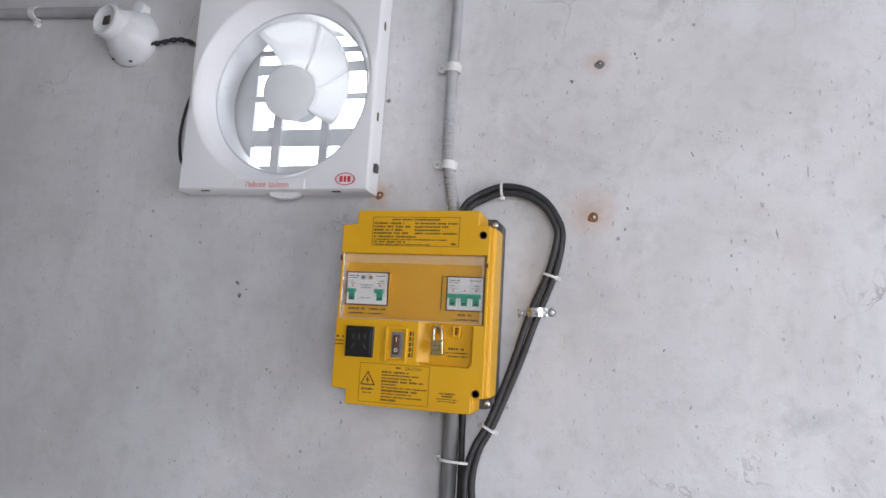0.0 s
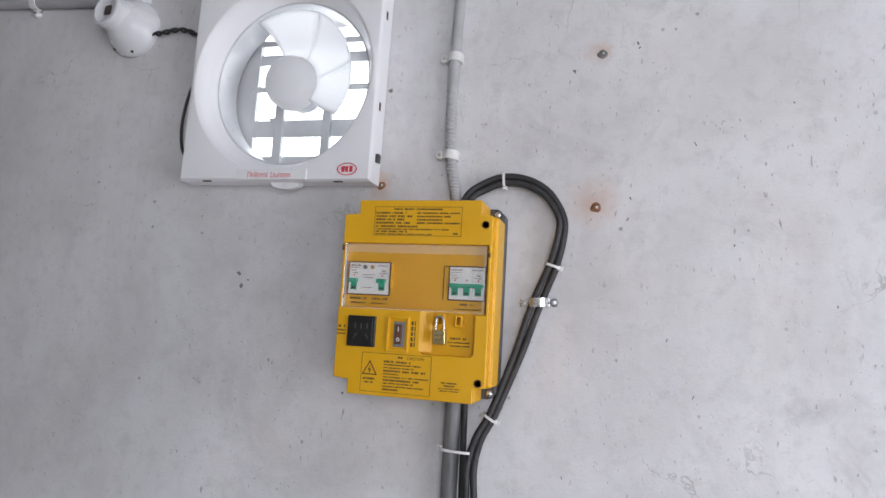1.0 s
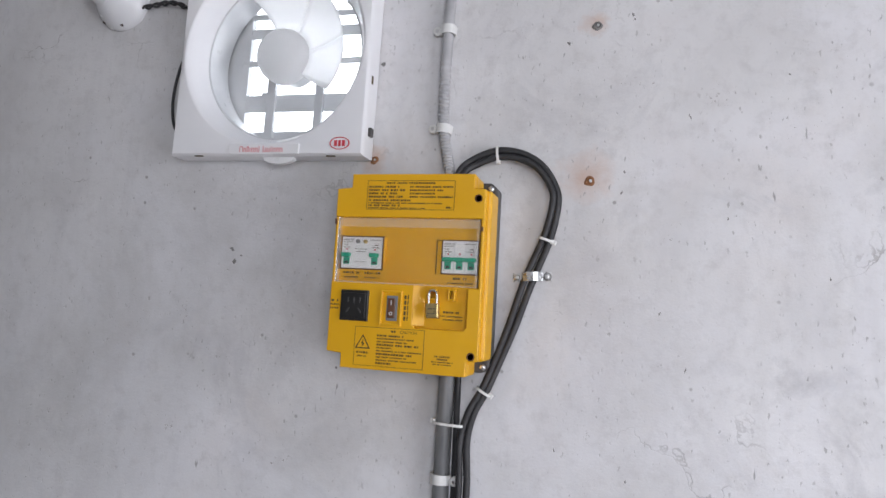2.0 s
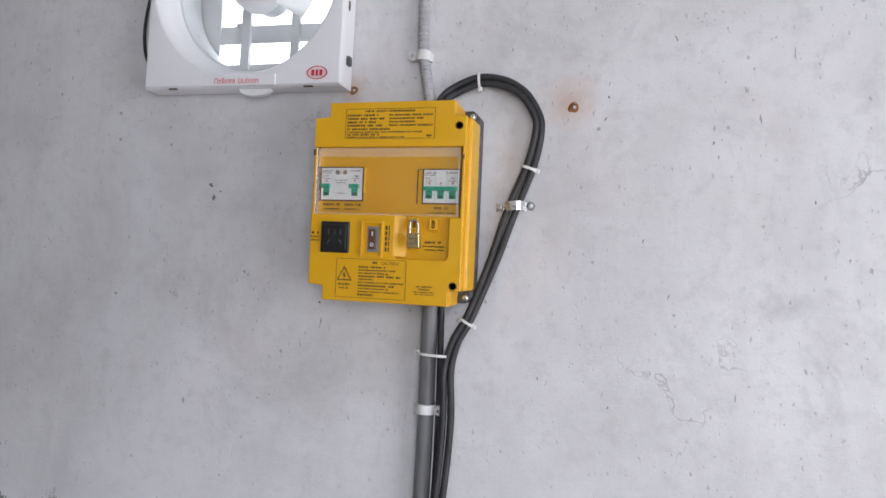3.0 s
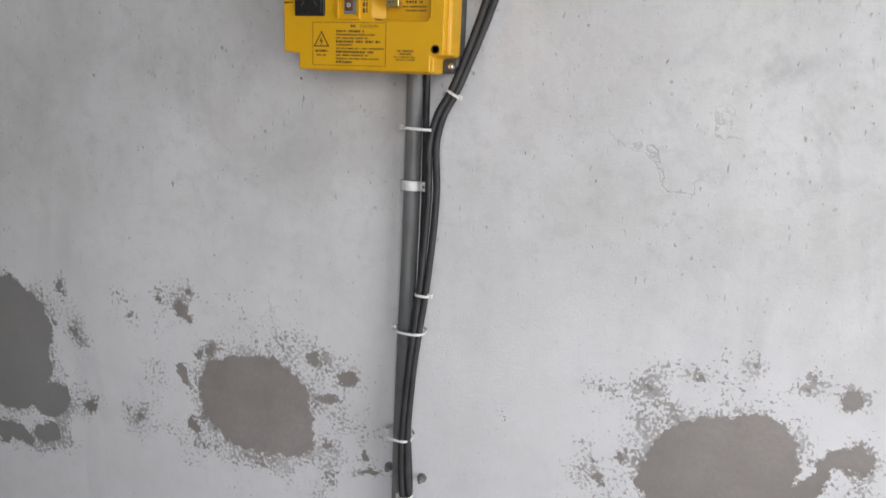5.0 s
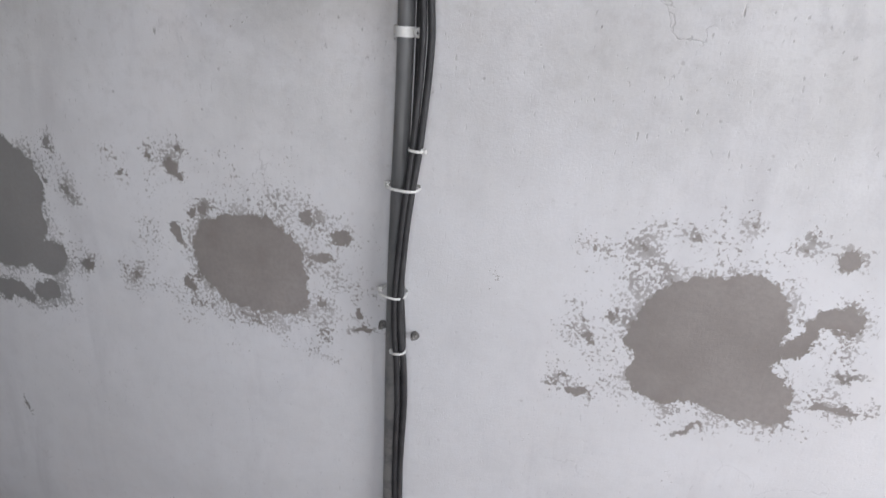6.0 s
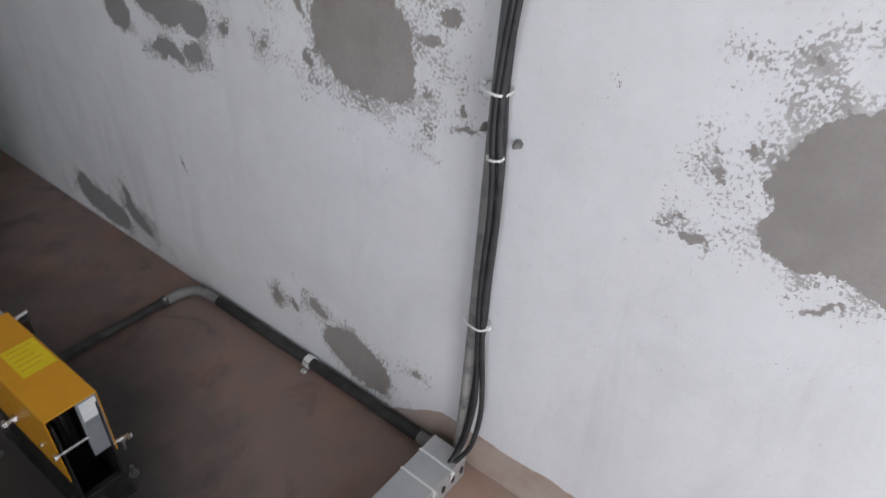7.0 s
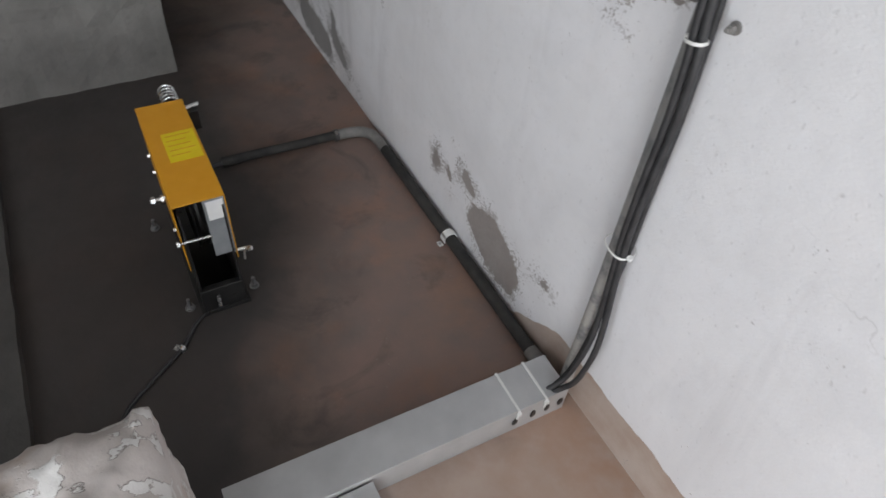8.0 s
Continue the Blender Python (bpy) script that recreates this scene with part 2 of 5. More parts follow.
    grit = m.noise(230, 4, 0.6)
    wavy = m.noise(7, 3)
    height = m.math('ADD', m.math('MULTIPLY', grit, 0.42), m.math('ADD', m.math('MULTIPLY', wavy, 1.1), m.math('MULTIPLY', m.noise(48, 4, 0.6), 0.45)))
    height = m.math('SUBTRACT', height, m.math('MULTIPLY', bare, 0.9))
    height = m.math('SUBTRACT', height, m.math('MULTIPLY', marks, 0.8))
    height = m.math('SUBTRACT', height, m.math('MULTIPLY', strip, 0.6))
    m.bump(height, 0.55, 0.0022)
    return m.mat


def floor_paint():
    m = Nodes("worn_red_floor_paint", 0.6)
    x, y, z = m.split()
    big = m.noise(2.2, 5, 0.6)
    mid = m.noise(7, 6, 0.62)
    base = m.mix(m.ramp(big, 0.38, 0.62), (0.195, 0.148, 0.130), (0.255, 0.172, 0.142))
    base = m.mix(m.ramp(mid, 0.5, 0.72, 0.0, 0.55), base, (0.175, 0.152, 0.140))
    rust = m.ramp(m.noise(3.3, 5, 0.6), 0.50, 0.68, 0.0, 0.75)
    base = m.mix(rust, base, (0.32, 0.165, 0.105))
    sooty = m.ramp(m.noise(5.2, 5, 0.65, distort=0.8), 0.54, 0.70, 0.0, 0.7)
    base = m.mix(sooty, base, (0.085, 0.07, 0.062))
    # pale cement dust trodden in beside the trunking
    dust = m.ramp(m.math('ADD', x, m.math('MULTIPLY', m.math('SUBTRACT', mid, 0.5), 0.12)), -0.09, 0.02)
    base = m.mix(m.math('MULTIPLY', dust, 0.85), base, m.mix(m.ramp(mid, 0.35, 0.65), (0.40, 0.295, 0.235), (0.46, 0.375, 0.325)))
    speck = m.ramp(m.noise(150, 3, 0.7), 0.66, 0.72, 0.0, 0.4)
    base = m.mix(speck, base, (0.42, 0.37, 0.33))
    # shade and grime round the machine painted near black, rust brown towards the wall
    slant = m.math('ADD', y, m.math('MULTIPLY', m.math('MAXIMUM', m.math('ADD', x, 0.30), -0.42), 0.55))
    shade_grime = m.ramp(m.math('ADD', slant, m.math('MULTIPLY', m.math('SUBTRACT', m.noise(3.0, 5, 0.6), 0.5), 0.4)), -0.66, -0.36, 0.93, 0.0)
    brown = m.math('MULTIPLY', m.ramp(y, -0.30, -0.03, 0.0, 0.6), m.ramp(m.noise(6.0, 4, 0.6), 0.40, 0.62))
    base = m.mix(m.math('MULTIPLY', brown, m.ramp(x, -0.75, -0.45)), base, (0.34, 0.185, 0.115))
    shade_grime = m.math('MULTIPLY', shade_grime, m.ramp(x, -0.14, -0.06, 1.0, 0.0))
    base = m.mix(shade_grime, base, (0.037, 0.034, 0.033))
    m.color(base)
    m.tree.links.new(m.ramp(mid, 0.3, 0.7, 0.45, 0.75), m.b.inputs["Roughness"])
    m.bump(m.math('ADD', m.noise(60, 4), m.math('MULTIPLY', m.noise(8, 3), 1.5)), 0.3, 0.002)
    return m.mat


def rough_plaster(name, lo, hi, flaky=False):
    m = Nodes(name, 0.8)
    base = m.mix(m.ramp(m.noise(6, 6, 0.65), 0.35, 0.65), lo, hi)
    base = m.mix(m.ramp(m.noise(24, 4, 0.7), 0.58, 0.72, 0.0, 0.5), base, tuple(v * 0.72 for v in lo))
    height = m.math('ADD', m.noise(18, 5, 0.6), m.math('MULTIPLY', m.noise(60, 4), 0.25))
    if flaky:
        # lifted flakes of white paint and hair cracks
        white = m.ramp(m.noise(30, 5, 0.6, stretch=(1.0, 0.5, 1.0)), 0.56, 0.585)
        base = m.mix(m.math('MULTIPLY', white, 0.85), base, (0.70, 0.69, 0.67))
        tan = m.ramp(m.noise(11, 4), 0.58, 0.70, 0.0, 0.6)
        base = m.mix(tan, base, (0.40, 0.29, 0.21))
        gap = m.math('MULTIPLY', m.ramp(m.noise(30, 5, 0.6, stretch=(1.0, 0.5, 1.0)), 0.545, 0.562), m.ramp(m.noise(30, 5, 0.6, stretch=(1.0, 0.5, 1.0)), 0.562, 0.58, 1.0, 0.0))
        gap = m.math('MULTIPLY', gap, m.ramp(m.noise(9, 3), 0.45, 0.6))
        base = m.mix(m.math('MULTIPLY', gap, 0.8), base, (0.07, 0.055, 0.045))
        height = m.math('ADD', height, m.math('MULTIPLY', white, 0.35))
    m.color(base)
    m.bump(height, 0.6, 0.006)
    return m.mat


def galvanised(name="galvanised_steel"):
    m = Nodes(name, 0.42, 0.55)
    m.color(m.mix(m.ramp(m.noise(9, 5), 0.35, 0.7), (0.46, 0.465, 0.47), (0.57, 0.572, 0.575)))
    m.tree.links.new(m.ramp(m.noise(14, 4), 0.3, 0.7, 0.38, 0.58), m.b.inputs["Roughness"])
    m.bump(m.noise(90, 3), 0.08, 0.001)
    return m.mat


def worn_pipe():
    m = Nodes("scuffed_grey_pvc", 0.45)
    base = m.mix(m.ramp(m.noise(12, 5), 0.35, 0.65), (0.125, 0.128, 0.132), (0.180, 0.182, 0.185))
    streak = m.ramp(m.noise(30, 4, 0.6, stretch=(1, 1, 0.06)), 0.56, 0.70, 0.0, 0.6)
    base = m.mix(streak, base, (0.30, 0.295, 0.29))
    x, y, z = m.split()
    low = m.math('MULTIPLY', m.ramp(z, 0.15, 1.1, 0.95, 0.0), m.ramp(m.noise(22, 5, 0.7), 0.38, 0.55))
    base = m.mix(low, base, (0.42, 0.40, 0.375))
    m.color(base)
    m.bump(m.noise(200, 3), 0.1, 0.001)
    return m.mat


def clear_plastic():
    m = Nodes("clear_plastic", 0.12)
    m.color((0.98, 0.96, 0.92))
    m.b.inputs["Transmission Weight"].default_value = 0.0
    glass = m.add("ShaderNodeBsdfTransparent")
    glass.inputs[0].default_value = (0.965, 0.96, 0.95, 1)
    gloss = m.add("ShaderNodeBsdfGlossy")
    gloss.inputs["Roughness"].default_value = 0.18
    gloss.inputs[0].default_value = (1, 1, 1, 1)
    fres = m.add("ShaderNodeFresnel")
    fres.inputs[0].default_value = 1.45
    mixer = m.add("ShaderNodeMixShader")
    m.tree.links.new(m.math('ADD', fres.outputs[0], 0.05), mixer.inputs[0])
    m.tree.links.new(glass.outputs[0], mixer.inputs[1])
    m.tree.links.new(gloss.outputs[0], mixer.inputs[2])
    m.tree.links.new(mixer.outputs[0], m.tree.nodes["Material Output"].inputs[0])
    return m.mat


WALL = wall_paint()
FLOOR = floor_paint()
CEIL = plain("white_ceiling_paint", (0.52, 0.52, 0.515), (0.60, 0.60, 0.595), 0.8, scale=4)
SIDE = plain("grey_side_wall_paint", (0.36, 0.355, 0.35), (0.44, 0.435, 0.43), 0.8, scale=3, bump=0.3, fine=90)
PIER = rough_plaster("dusty_grey_plaster", (0.16, 0.153, 0.143), (0.235, 0.226, 0.213))
DARKCEM = rough_plaster("dark_cement", (0.055, 0.052, 0.05), (0.085, 0.08, 0.075))
PINK = rough_plaster("pinkish_cement", (0.36, 0.28, 0.25), (0.44, 0.36, 0.33))
STUB = rough_plaster("flaking_white_plaster", (0.49, 0.445, 0.42), (0.65, 0.61, 0.585), True)
YELLOW = plain("yellow_abs_plastic", (0.745, 0.390, 0.006), (0.78, 0.420, 0.010), 0.38, scale=14, bump=0.12, fine=900)
GOLD = plain("orange_yellow_painted_steel", (0.63, 0.285, 0.012), (0.67, 0.31, 0.02), 0.42, scale=22, bump=0.06)
LEMON = plain("lemon_sticker", (0.72, 0.55, 0.01), (0.78, 0.60, 0.02), 0.5, scale=30)
INK = plain("dark_print", (0.075, 0.052, 0.018), (0.10, 0.07, 0.025), 0.6, bump=0)
DARKGREY = plain("dark_grey_plastic", (0.055, 0.052, 0.052), (0.075, 0.07, 0.07), 0.4, scale=20)
BLACK = plain("black_plastic", (0.012, 0.012, 0.012), (0.022, 0.021, 0.02), 0.35, scale=30)
CABLE = plain("black_cable_sheath", (0.022, 0.022, 0.024), (0.040, 0.040, 0.042), 0.52, scale=35, bump=0.15, fine=300)
WHITE = plain("white_abs_plastic", (0.84, 0.84, 0.845), (0.87, 0.87, 0.875), 0.32, scale=6, bump=0.03)
GREYISH = plain("light_grey_plastic", (0.62, 0.63, 0.64), (0.68, 0.69, 0.70), 0.35, scale=18, bump=0.05)
TIE = plain("white_nylon", (0.72, 0.72, 0.70), (0.80, 0.80, 0.78), 0.45, scale=60)
CERAMIC = plain("white_porcelain", (0.74, 0.75, 0.77), (0.79, 0.80, 0.81), 0.22, scale=12, bump=0.03)
GREEN = plain("green_toggle_plastic", (0.02, 0.34, 0.20), (0.03, 0.40, 0.25), 0.4, bump=0.03)
REDINK = plain("red_print", (0.62, 0.05, 0.07), (0.66, 0.07, 0.09), 0.5, bump=0)
PIPE = worn_pipe()
CONDUIT = plain("grey_pvc_conduit", (0.40, 0.40, 0.41), (0.47, 0.47, 0.48), 0.5, scale=25)
FLOORPIPE = plain("black_dusty_conduit", (0.028, 0.028, 0.028), (0.055, 0.053, 0.05), 0.62, scale=18, bump=0.2, fine=200, spec=0.2)
ELBOW = plain("dusty_grey_elbow", (0.16, 0.155, 0.15), (0.24, 0.23, 0.22), 0.5, scale=30)
STEEL = galvanised()
ZINC = plain("bright_zinc_steel", (0.62, 0.62, 0.62), (0.72, 0.72, 0.72), 0.28, metal=0.9, scale=50)
DULL = plain("dull_zinc_steel", (0.26, 0.26, 0.26), (0.38, 0.38, 0.38), 0.35, metal=0.8, scale=60)
BRASS = plain("brass", (0.62, 0.47, 0.20), (0.70, 0.55, 0.27), 0.30, metal=0.85, scale=50)
RUST = plain("rusty_iron", (0.20, 0.085, 0.035), (0.32, 0.15, 0.07), 0.8, scale=90, bump=0.4)
DIRT = plain("dark_hole_dirt", (0.06, 0.045, 0.04), (0.10, 0.08, 0.07), 0.9, scale=90)
PAPER = plain("white_paper_label", (0.66, 0.66, 0.65), (0.72, 0.72, 0.71), 0.6, scale=30)
SLATE = plain("grey_painted_plate", (0.18, 0.19, 0.20), (0.23, 0.24, 0.25), 0.45, scale=26)
GREENPIPE = plain("green_ppr_pipe", (0.03, 0.24, 0.14), (0.05, 0.30, 0.18), 0.45, scale=18)
WHITEPIPE = plain("cream_pvc_pipe", (0.58, 0.56, 0.52), (0.66, 0.64, 0.60), 0.45, scale=10)
BROWN = plain("brown_rocker_plastic", (0.10, 0.045, 0.02), (0.14, 0.06, 0.03), 0.35)
CLEAR = clear_plastic()


def milky(name, share, color):
    """Plastic that lets some light through."""
    m = Nodes(name, 0.35)
    m.color(m.mix(m.ramp(m.noise(8), 0.3, 0.7), color, tuple(min(1, v * 1.05) for v in color)))
    thin = m.add("ShaderNodeBsdfTranslucent")
    thin.inputs[0].default_value = (0.95, 0.95, 0.95, 1)
    mixer = m.add("ShaderNodeMixShader")
    mixer.inputs[0].default_value = share
    m.tree.links.new(m.b.outputs[0], mixer.inputs[1])
    m.tree.links.new(thin.outputs[0], mixer.inputs[2])
    m.tree.links.new(mixer.outputs[0], m.tree.nodes["Material Output"].inputs[0])
    return m.mat


TRANSLUCENT = milky("milky_blade_plastic", 0.68, (0.88, 0.88, 0.88))
HOUSING = milky("thin_white_fan_plastic", 0.10, (0.90, 0.90, 0.915))


def frosted():
    m = Nodes("frosted_clear_plastic", 0.4)
    m.color((0.80, 0.78, 0.74))
    see = m.add("ShaderNodeBsdfTransparent")
    mixer = m.add("ShaderNodeMixShader")
    mixer.inputs[0].default_value = 0.88
    m.tree.links.new(m.b.outputs[0], mixer.inputs[1])
    m.tree.links.new(see.outputs[0], mixer.inputs[2])
    m.tree.links.new(mixer.outputs[0], m.tree.nodes["Material Output"].inputs[0])
    return m.mat


FROST = frosted()
GLOW = Nodes("overcast_sky_backdrop", 1.0)
GLOW.color((0.8, 0.8, 0.8))
GLOW.b.inputs["Emission Color"].default_value = (0.95, 0.97, 1.0, 1.0)
GLOW.b.inputs["Emission Strength"].default_value = 3.5
GLOW = GLOW.mat

# ---------------- mesh helpers ----------------


def part(name, bm, material, parent=None, label="", bevel=0.0, smooth=False, seg=2):
    """Links a bmesh as one mesh object under a thing or a part."""
    me = bpy.data.meshes.new(name)
    bm.normal_update()
    bm.to_mesh(me)
    bm.free()
    me.materials.append(material)
    if smooth:
        for p in me.polygons:
            p.use_smooth = True
        me.set_sharp_from_angle(angle=radians(40))
    ob = new(name, me)
    if parent:
        ob.parent = parent
    if bevel:
        mod = ob.modifiers.new("edge", 'BEVEL')
        mod.width, mod.segments, mod.limit_method, mod.angle_limit = bevel, seg, 'ANGLE', radians(40)
    if label:
        tagged(ob, label)
    return ob


def thing(name, m, label, category, group="", kind=""):
    ob = new(name)
    ob.matrix_basis = m
    ob.empty_display_size = 0.05
    return tagged(ob, label, category, group, kind)


def box(x0, x1, y0, y1, z0, z1, bm=None):
    bm = bm or bmesh.new()
    v = [bm.verts.new(p) for p in ((x0, y0, z0), (x1, y0, z0), (x1, y1, z0), (x0, y1, z0), (x0, y0, z1), (x1, y0, z1), (x1, y1, z1), (x0, y1, z1))]
    for f in ((3, 2, 1, 0), (4, 5, 6, 7), (0, 1, 5, 4), (1, 2, 6, 5), (2, 3, 7, 6), (3, 0, 4, 7)):
        bm.faces.new([v[i] for i in f])
    return bm


def slab(points, y0, y1, bm=None):
    """A flat outline in x and z, given its depth from y0 (back) to y1 (front)."""
    bm = bm or bmesh.new()
    a = [bm.verts.new((x, y0, z)) for x, z in points]
    b = [bm.verts.new((x, y1, z)) for x, z in points]
    bm.faces.new(a)
    bm.faces.new(list(reversed(b)))
    n = len(points)
    for i in range(n):
        bm.faces.new((a[i], b[i], b[(i + 1) % n], a[(i + 1) % n]))
    bmesh.ops.recalc_face_normals(bm, faces=bm.faces)
    return bm


def smooth_path(points, steps=8):
    pts = [Vector(p) for p in points]
    if len(pts) < 3:
        return pts
    ext = [pts[0] * 2 - pts[1], *pts, pts[-1] * 2 - pts[-2]]
    out = []
    for i in range(1, len(ext) - 2):
        a, b, c, d = ext[i - 1:i + 3]
        for k in range(steps):
            t = k / steps
            out.append(0.5 * (2 * b + (c - a) * t + (2 * a - 5 * b + 4 * c - d) * t * t + (3 * b - a - 3 * c + d) * t ** 3))
    out.append(pts[-1])
    return out


def tube(points, radius, sides=12, steps=8, bm=None, flat=1.0, caps=True):
    """A round bar or cable along a smooth line."""
    bm = bm or bmesh.new()
    pts = smooth_path(points, steps)
    rings = []
    up = Vector((0, 0, 1))
    first = (pts[1] - pts[0]).normalized()
    if abs(first.dot(up)) > 0.9:
        up = Vector((0, 1, 0))
    side = first.cross(up).normalized()
    for i, p in enumerate(pts):
        d = (pts[min(i + 1, len(pts) - 1)] - pts[max(i - 1, 0)]).normalized()
        side = (side - d * side.dot(d)).normalized()
        other = d.cross(side)
        r = radius(i / (len(pts) - 1)) if callable(radius) else radius
        rings.append([bm.verts.new(p + side * (r * math.cos(2 * math.pi * k / sides)) + other * (r * flat * math.sin(2 * math.pi * k / sides))) for k in range(sides)])
    for a, b in zip(rings, rings[1:]):
        for k in range(sides):
            bm.faces.new((a[k], a[(k + 1) % sides], b[(k + 1) % sides], b[k]))
    if caps:
        bm.faces.new(list(reversed(rings[0])))
        bm.faces.new(rings[-1])
    bmesh.ops.recalc_face_normals(bm, faces=bm.faces)
    return bm


def turned(profile, sides=48, bm=None, m=None):
    """A turned shape: (radius, height) pairs round the y axis, height towards -y."""
    bm = bm or bmesh.new()
    m = m or Matrix()
    rings = []
    for r, h in profile:
        if r < 1e-5:
            rings.append([bm.verts.new(m @ Vector((0, -h, 0)))])
        else:
            rings.append([bm.verts.new(m @ Vector((r * math.cos(2 * math.pi * k / sides), -h, r * math.sin(2 * math.pi * k / sides)))) for k in range(sides)])
    for a, b in zip(rings, rings[1:]):
        for k in range(sides):
            q = [a[k % len(a)], a[(k + 1) % len(a)], b[(k + 1) % len(b)], b[k % len(b)]]
            q = list(dict.fromkeys(q))
            if len(q) > 2:
                bm.faces.new(q)
    bmesh.ops.recalc_face_normals(bm, faces=bm.faces)
    return bm


def bars(rows, y, bm=None, thick=0.0004):
    """Lines of small print as bars: (x0, x1, z, height)."""
    bm = bm or bmesh.new()
    rng = random.Random(5)
    for x0, x1, z, h in rows:
        h *= 0.66
        x = x0
        while x < x1:
            w = min(rng.uniform(0.45, 1.3) * h, x1 - x)
            box(x, x + w, y - thick, y + thick, z - h / 2, z + h / 2, bm)
            x += w + h * (rng.uniform(0.3, 0.55) if rng.random() < 0.8 else 1.5)
    return bm


def lettering(name, body, size, m, material, parent):
    """Flat letters in the built-in font, turned into a mesh."""
    curve = bpy.data.curves.new(name, 'FONT')
    curve.body, curve.size, curve.align_x = body, size, 'LEFT'
    tmp = new(name + "_tmp", curve)
    bpy.context.view_layer.update()
    me = bpy.data.meshes.new_from_object(tmp.evaluated_get(bpy.context.evaluated_depsgraph_get()))
    bpy.data.objects.remove(tmp)
    me.materials.append(material)
    word = new(name, me)
    word.parent = parent
    word.matrix_basis = m
    return word

# ---------------- the room ----------------
FAN = (-0.396, 2.0455)      # middle of the fan on the wall


def structure(name, bm, material, label, bevel=0.0):
    return tagged(part(name, bm, material, None, "", bevel), label, name.split("_")[0], "", "structure")


def north_wall():
    """The wall with the fan's square opening through it, 0.12 m thick."""
    bm = bmesh.new()
    fx, fz, h = FAN[0], FAN[1], 0.165
    xs, zs = (-2.9, fx - h, fx + h, 2.4), (0.0, fz - h, fz + h, 2.9)
    for i in range(3):
        for k in range(3):
            if (i, k) != (1, 1):
                box(xs[i], xs[i + 1], 0.0, 0.12, zs[k], zs[k + 1], bm)
    bmesh.ops.remove_doubles(bm, verts=bm.verts, dist=1e-5)
    seen = {}
    for f in list(bm.faces):
        seen.setdefault(tuple(round(c, 3) for c in f.calc_center_median()), []).append(f)
    bmesh.ops.delete(bm, geom=[f for fs in seen.values() if len(fs) > 1 for f in fs], context='FACES_ONLY')
    return structure("wall_north", bm, WALL, "whitewashed plaster wall with peeling paint and bare cement patches")


def holed_wall(name, axis, at, thick, span, hole, label):
    """A side wall with a window or door opening: span and hole are (from, to, bottom, top)."""
    bm = bmesh.new()
    a0, a1, z0, z1 = span
    h0, h1, b0, b1 = hole
    for p0, p1, q0, q1 in ((a0, h0, z0, z1), (h1, a1, z0, z1), (h0, h1, z0, b0), (h0, h1, b1, z1)):
        if p1 - p0 > 0.001 and q1 - q0 > 0.001:
            if axis == "x":
                box(at, at + thick, p0, p1, q0, q1, bm)
            else:
                box(p0, p1, at, at + thick, q0, q1, bm)
    return structure(name, bm, SIDE, label)


north_wall()
holed_wall("wall_east", "x", 2.4, 0.2, (-3.1, 0.22, 0.0, 2.9), (-1.9, -0.7, 0.0, 2.2), "plain painted side wall with an open doorway")
holed_wall("wall_south", "y", -3.1, 0.2, (-2.9, 2.4, 0.0, 2.9), (0.40, 1.80, 1.05, 2.45), "plain painted back wall with a window opening")
structure("wall_west", box(-3.1, -2.9, -3.1, 0.22, 0, 2.9), SIDE, "plain painted end wall in shade")
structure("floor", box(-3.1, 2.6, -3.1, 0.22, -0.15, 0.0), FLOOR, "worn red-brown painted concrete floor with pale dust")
structure("ceiling", box(-3.1, 2.6, -3.1, 0.22, 2.9, 3.05), CEIL, "plain white ceiling")
structure("backdrop", box(-9, 9, 6.0, 6.1, -0.5, 7), GLOW, "pale overcast sky beyond the fan opening")
structure("ground", box(-60, 60, -60, 60, -0.6, -0.5), SIDE, "pale ground outside the windows")


def lumpy(bm, amount, scale, seed=0.0):
    for v in bm.verts:
        n = noise.noise_vector(v.co * scale + Vector((seed, seed, seed)))
        n2 = noise.noise_vector(v.co * scale * 3.7 + Vector((seed, 2, seed)))
        v.co += n * amount + n2 * amount * 0.4
    return bm


def block(x0, x1, y0, y1, z0, z1, step):
    """A block cut into small faces so that its sides can be uneven."""
    bm = bmesh.new()
    nx, ny, nz = (max(1, round((b - a) / step)) for a, b in ((x0, x1), (y0, y1), (z0, z1)))
    grid = {}

    def vert(i, j, k):
        if (i, j, k) not in grid:
            grid[i, j, k] = bm.verts.new((x0 + (x1 - x0) * i / nx, y0 + (y1 - y0) * j / ny, z0 + (z1 - z0) * k / nz))
        return grid[i, j, k]
    for i in range(nx):
        for j in range(ny):
            for k in (0, nz):
                bm.faces.new((vert(i, j, k), vert(i + 1, j, k), vert(i + 1, j + 1, k), vert(i, j + 1, k)))
    for i in range(nx):
        for k in range(nz):
            for j in (0, ny):
                bm.faces.new((vert(i, j, k), vert(i + 1, j, k), vert(i + 1, j, k + 1), vert(i, j, k + 1)))
    for j in range(ny):
        for k in range(nz):
            for i in (0, nx):
                bm.faces.new((vert(i, j, k), vert(i, j + 1, k), vert(i, j + 1, k + 1), vert(i, j, k + 1)))
    bmesh.ops.recalc_face_normals(bm, faces=bm.faces)
    return bm


structure("pier", lumpy(block(-1.96, -1.522, -1.5, -0.448, -0.02, 2.9, 0.035), 0.008, 14), PIER, "dusty grey plastered pier with a ragged chipped corner")
structure("partition", lumpy(block(-2.78, -2.322, -0.9, -0.261, -0.02, 2.9, 0.06), 0.006, 9), PINK, "pinkish bare cement partition at the end of the passage")
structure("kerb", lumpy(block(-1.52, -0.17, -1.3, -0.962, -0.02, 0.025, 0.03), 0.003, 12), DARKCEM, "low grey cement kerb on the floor")

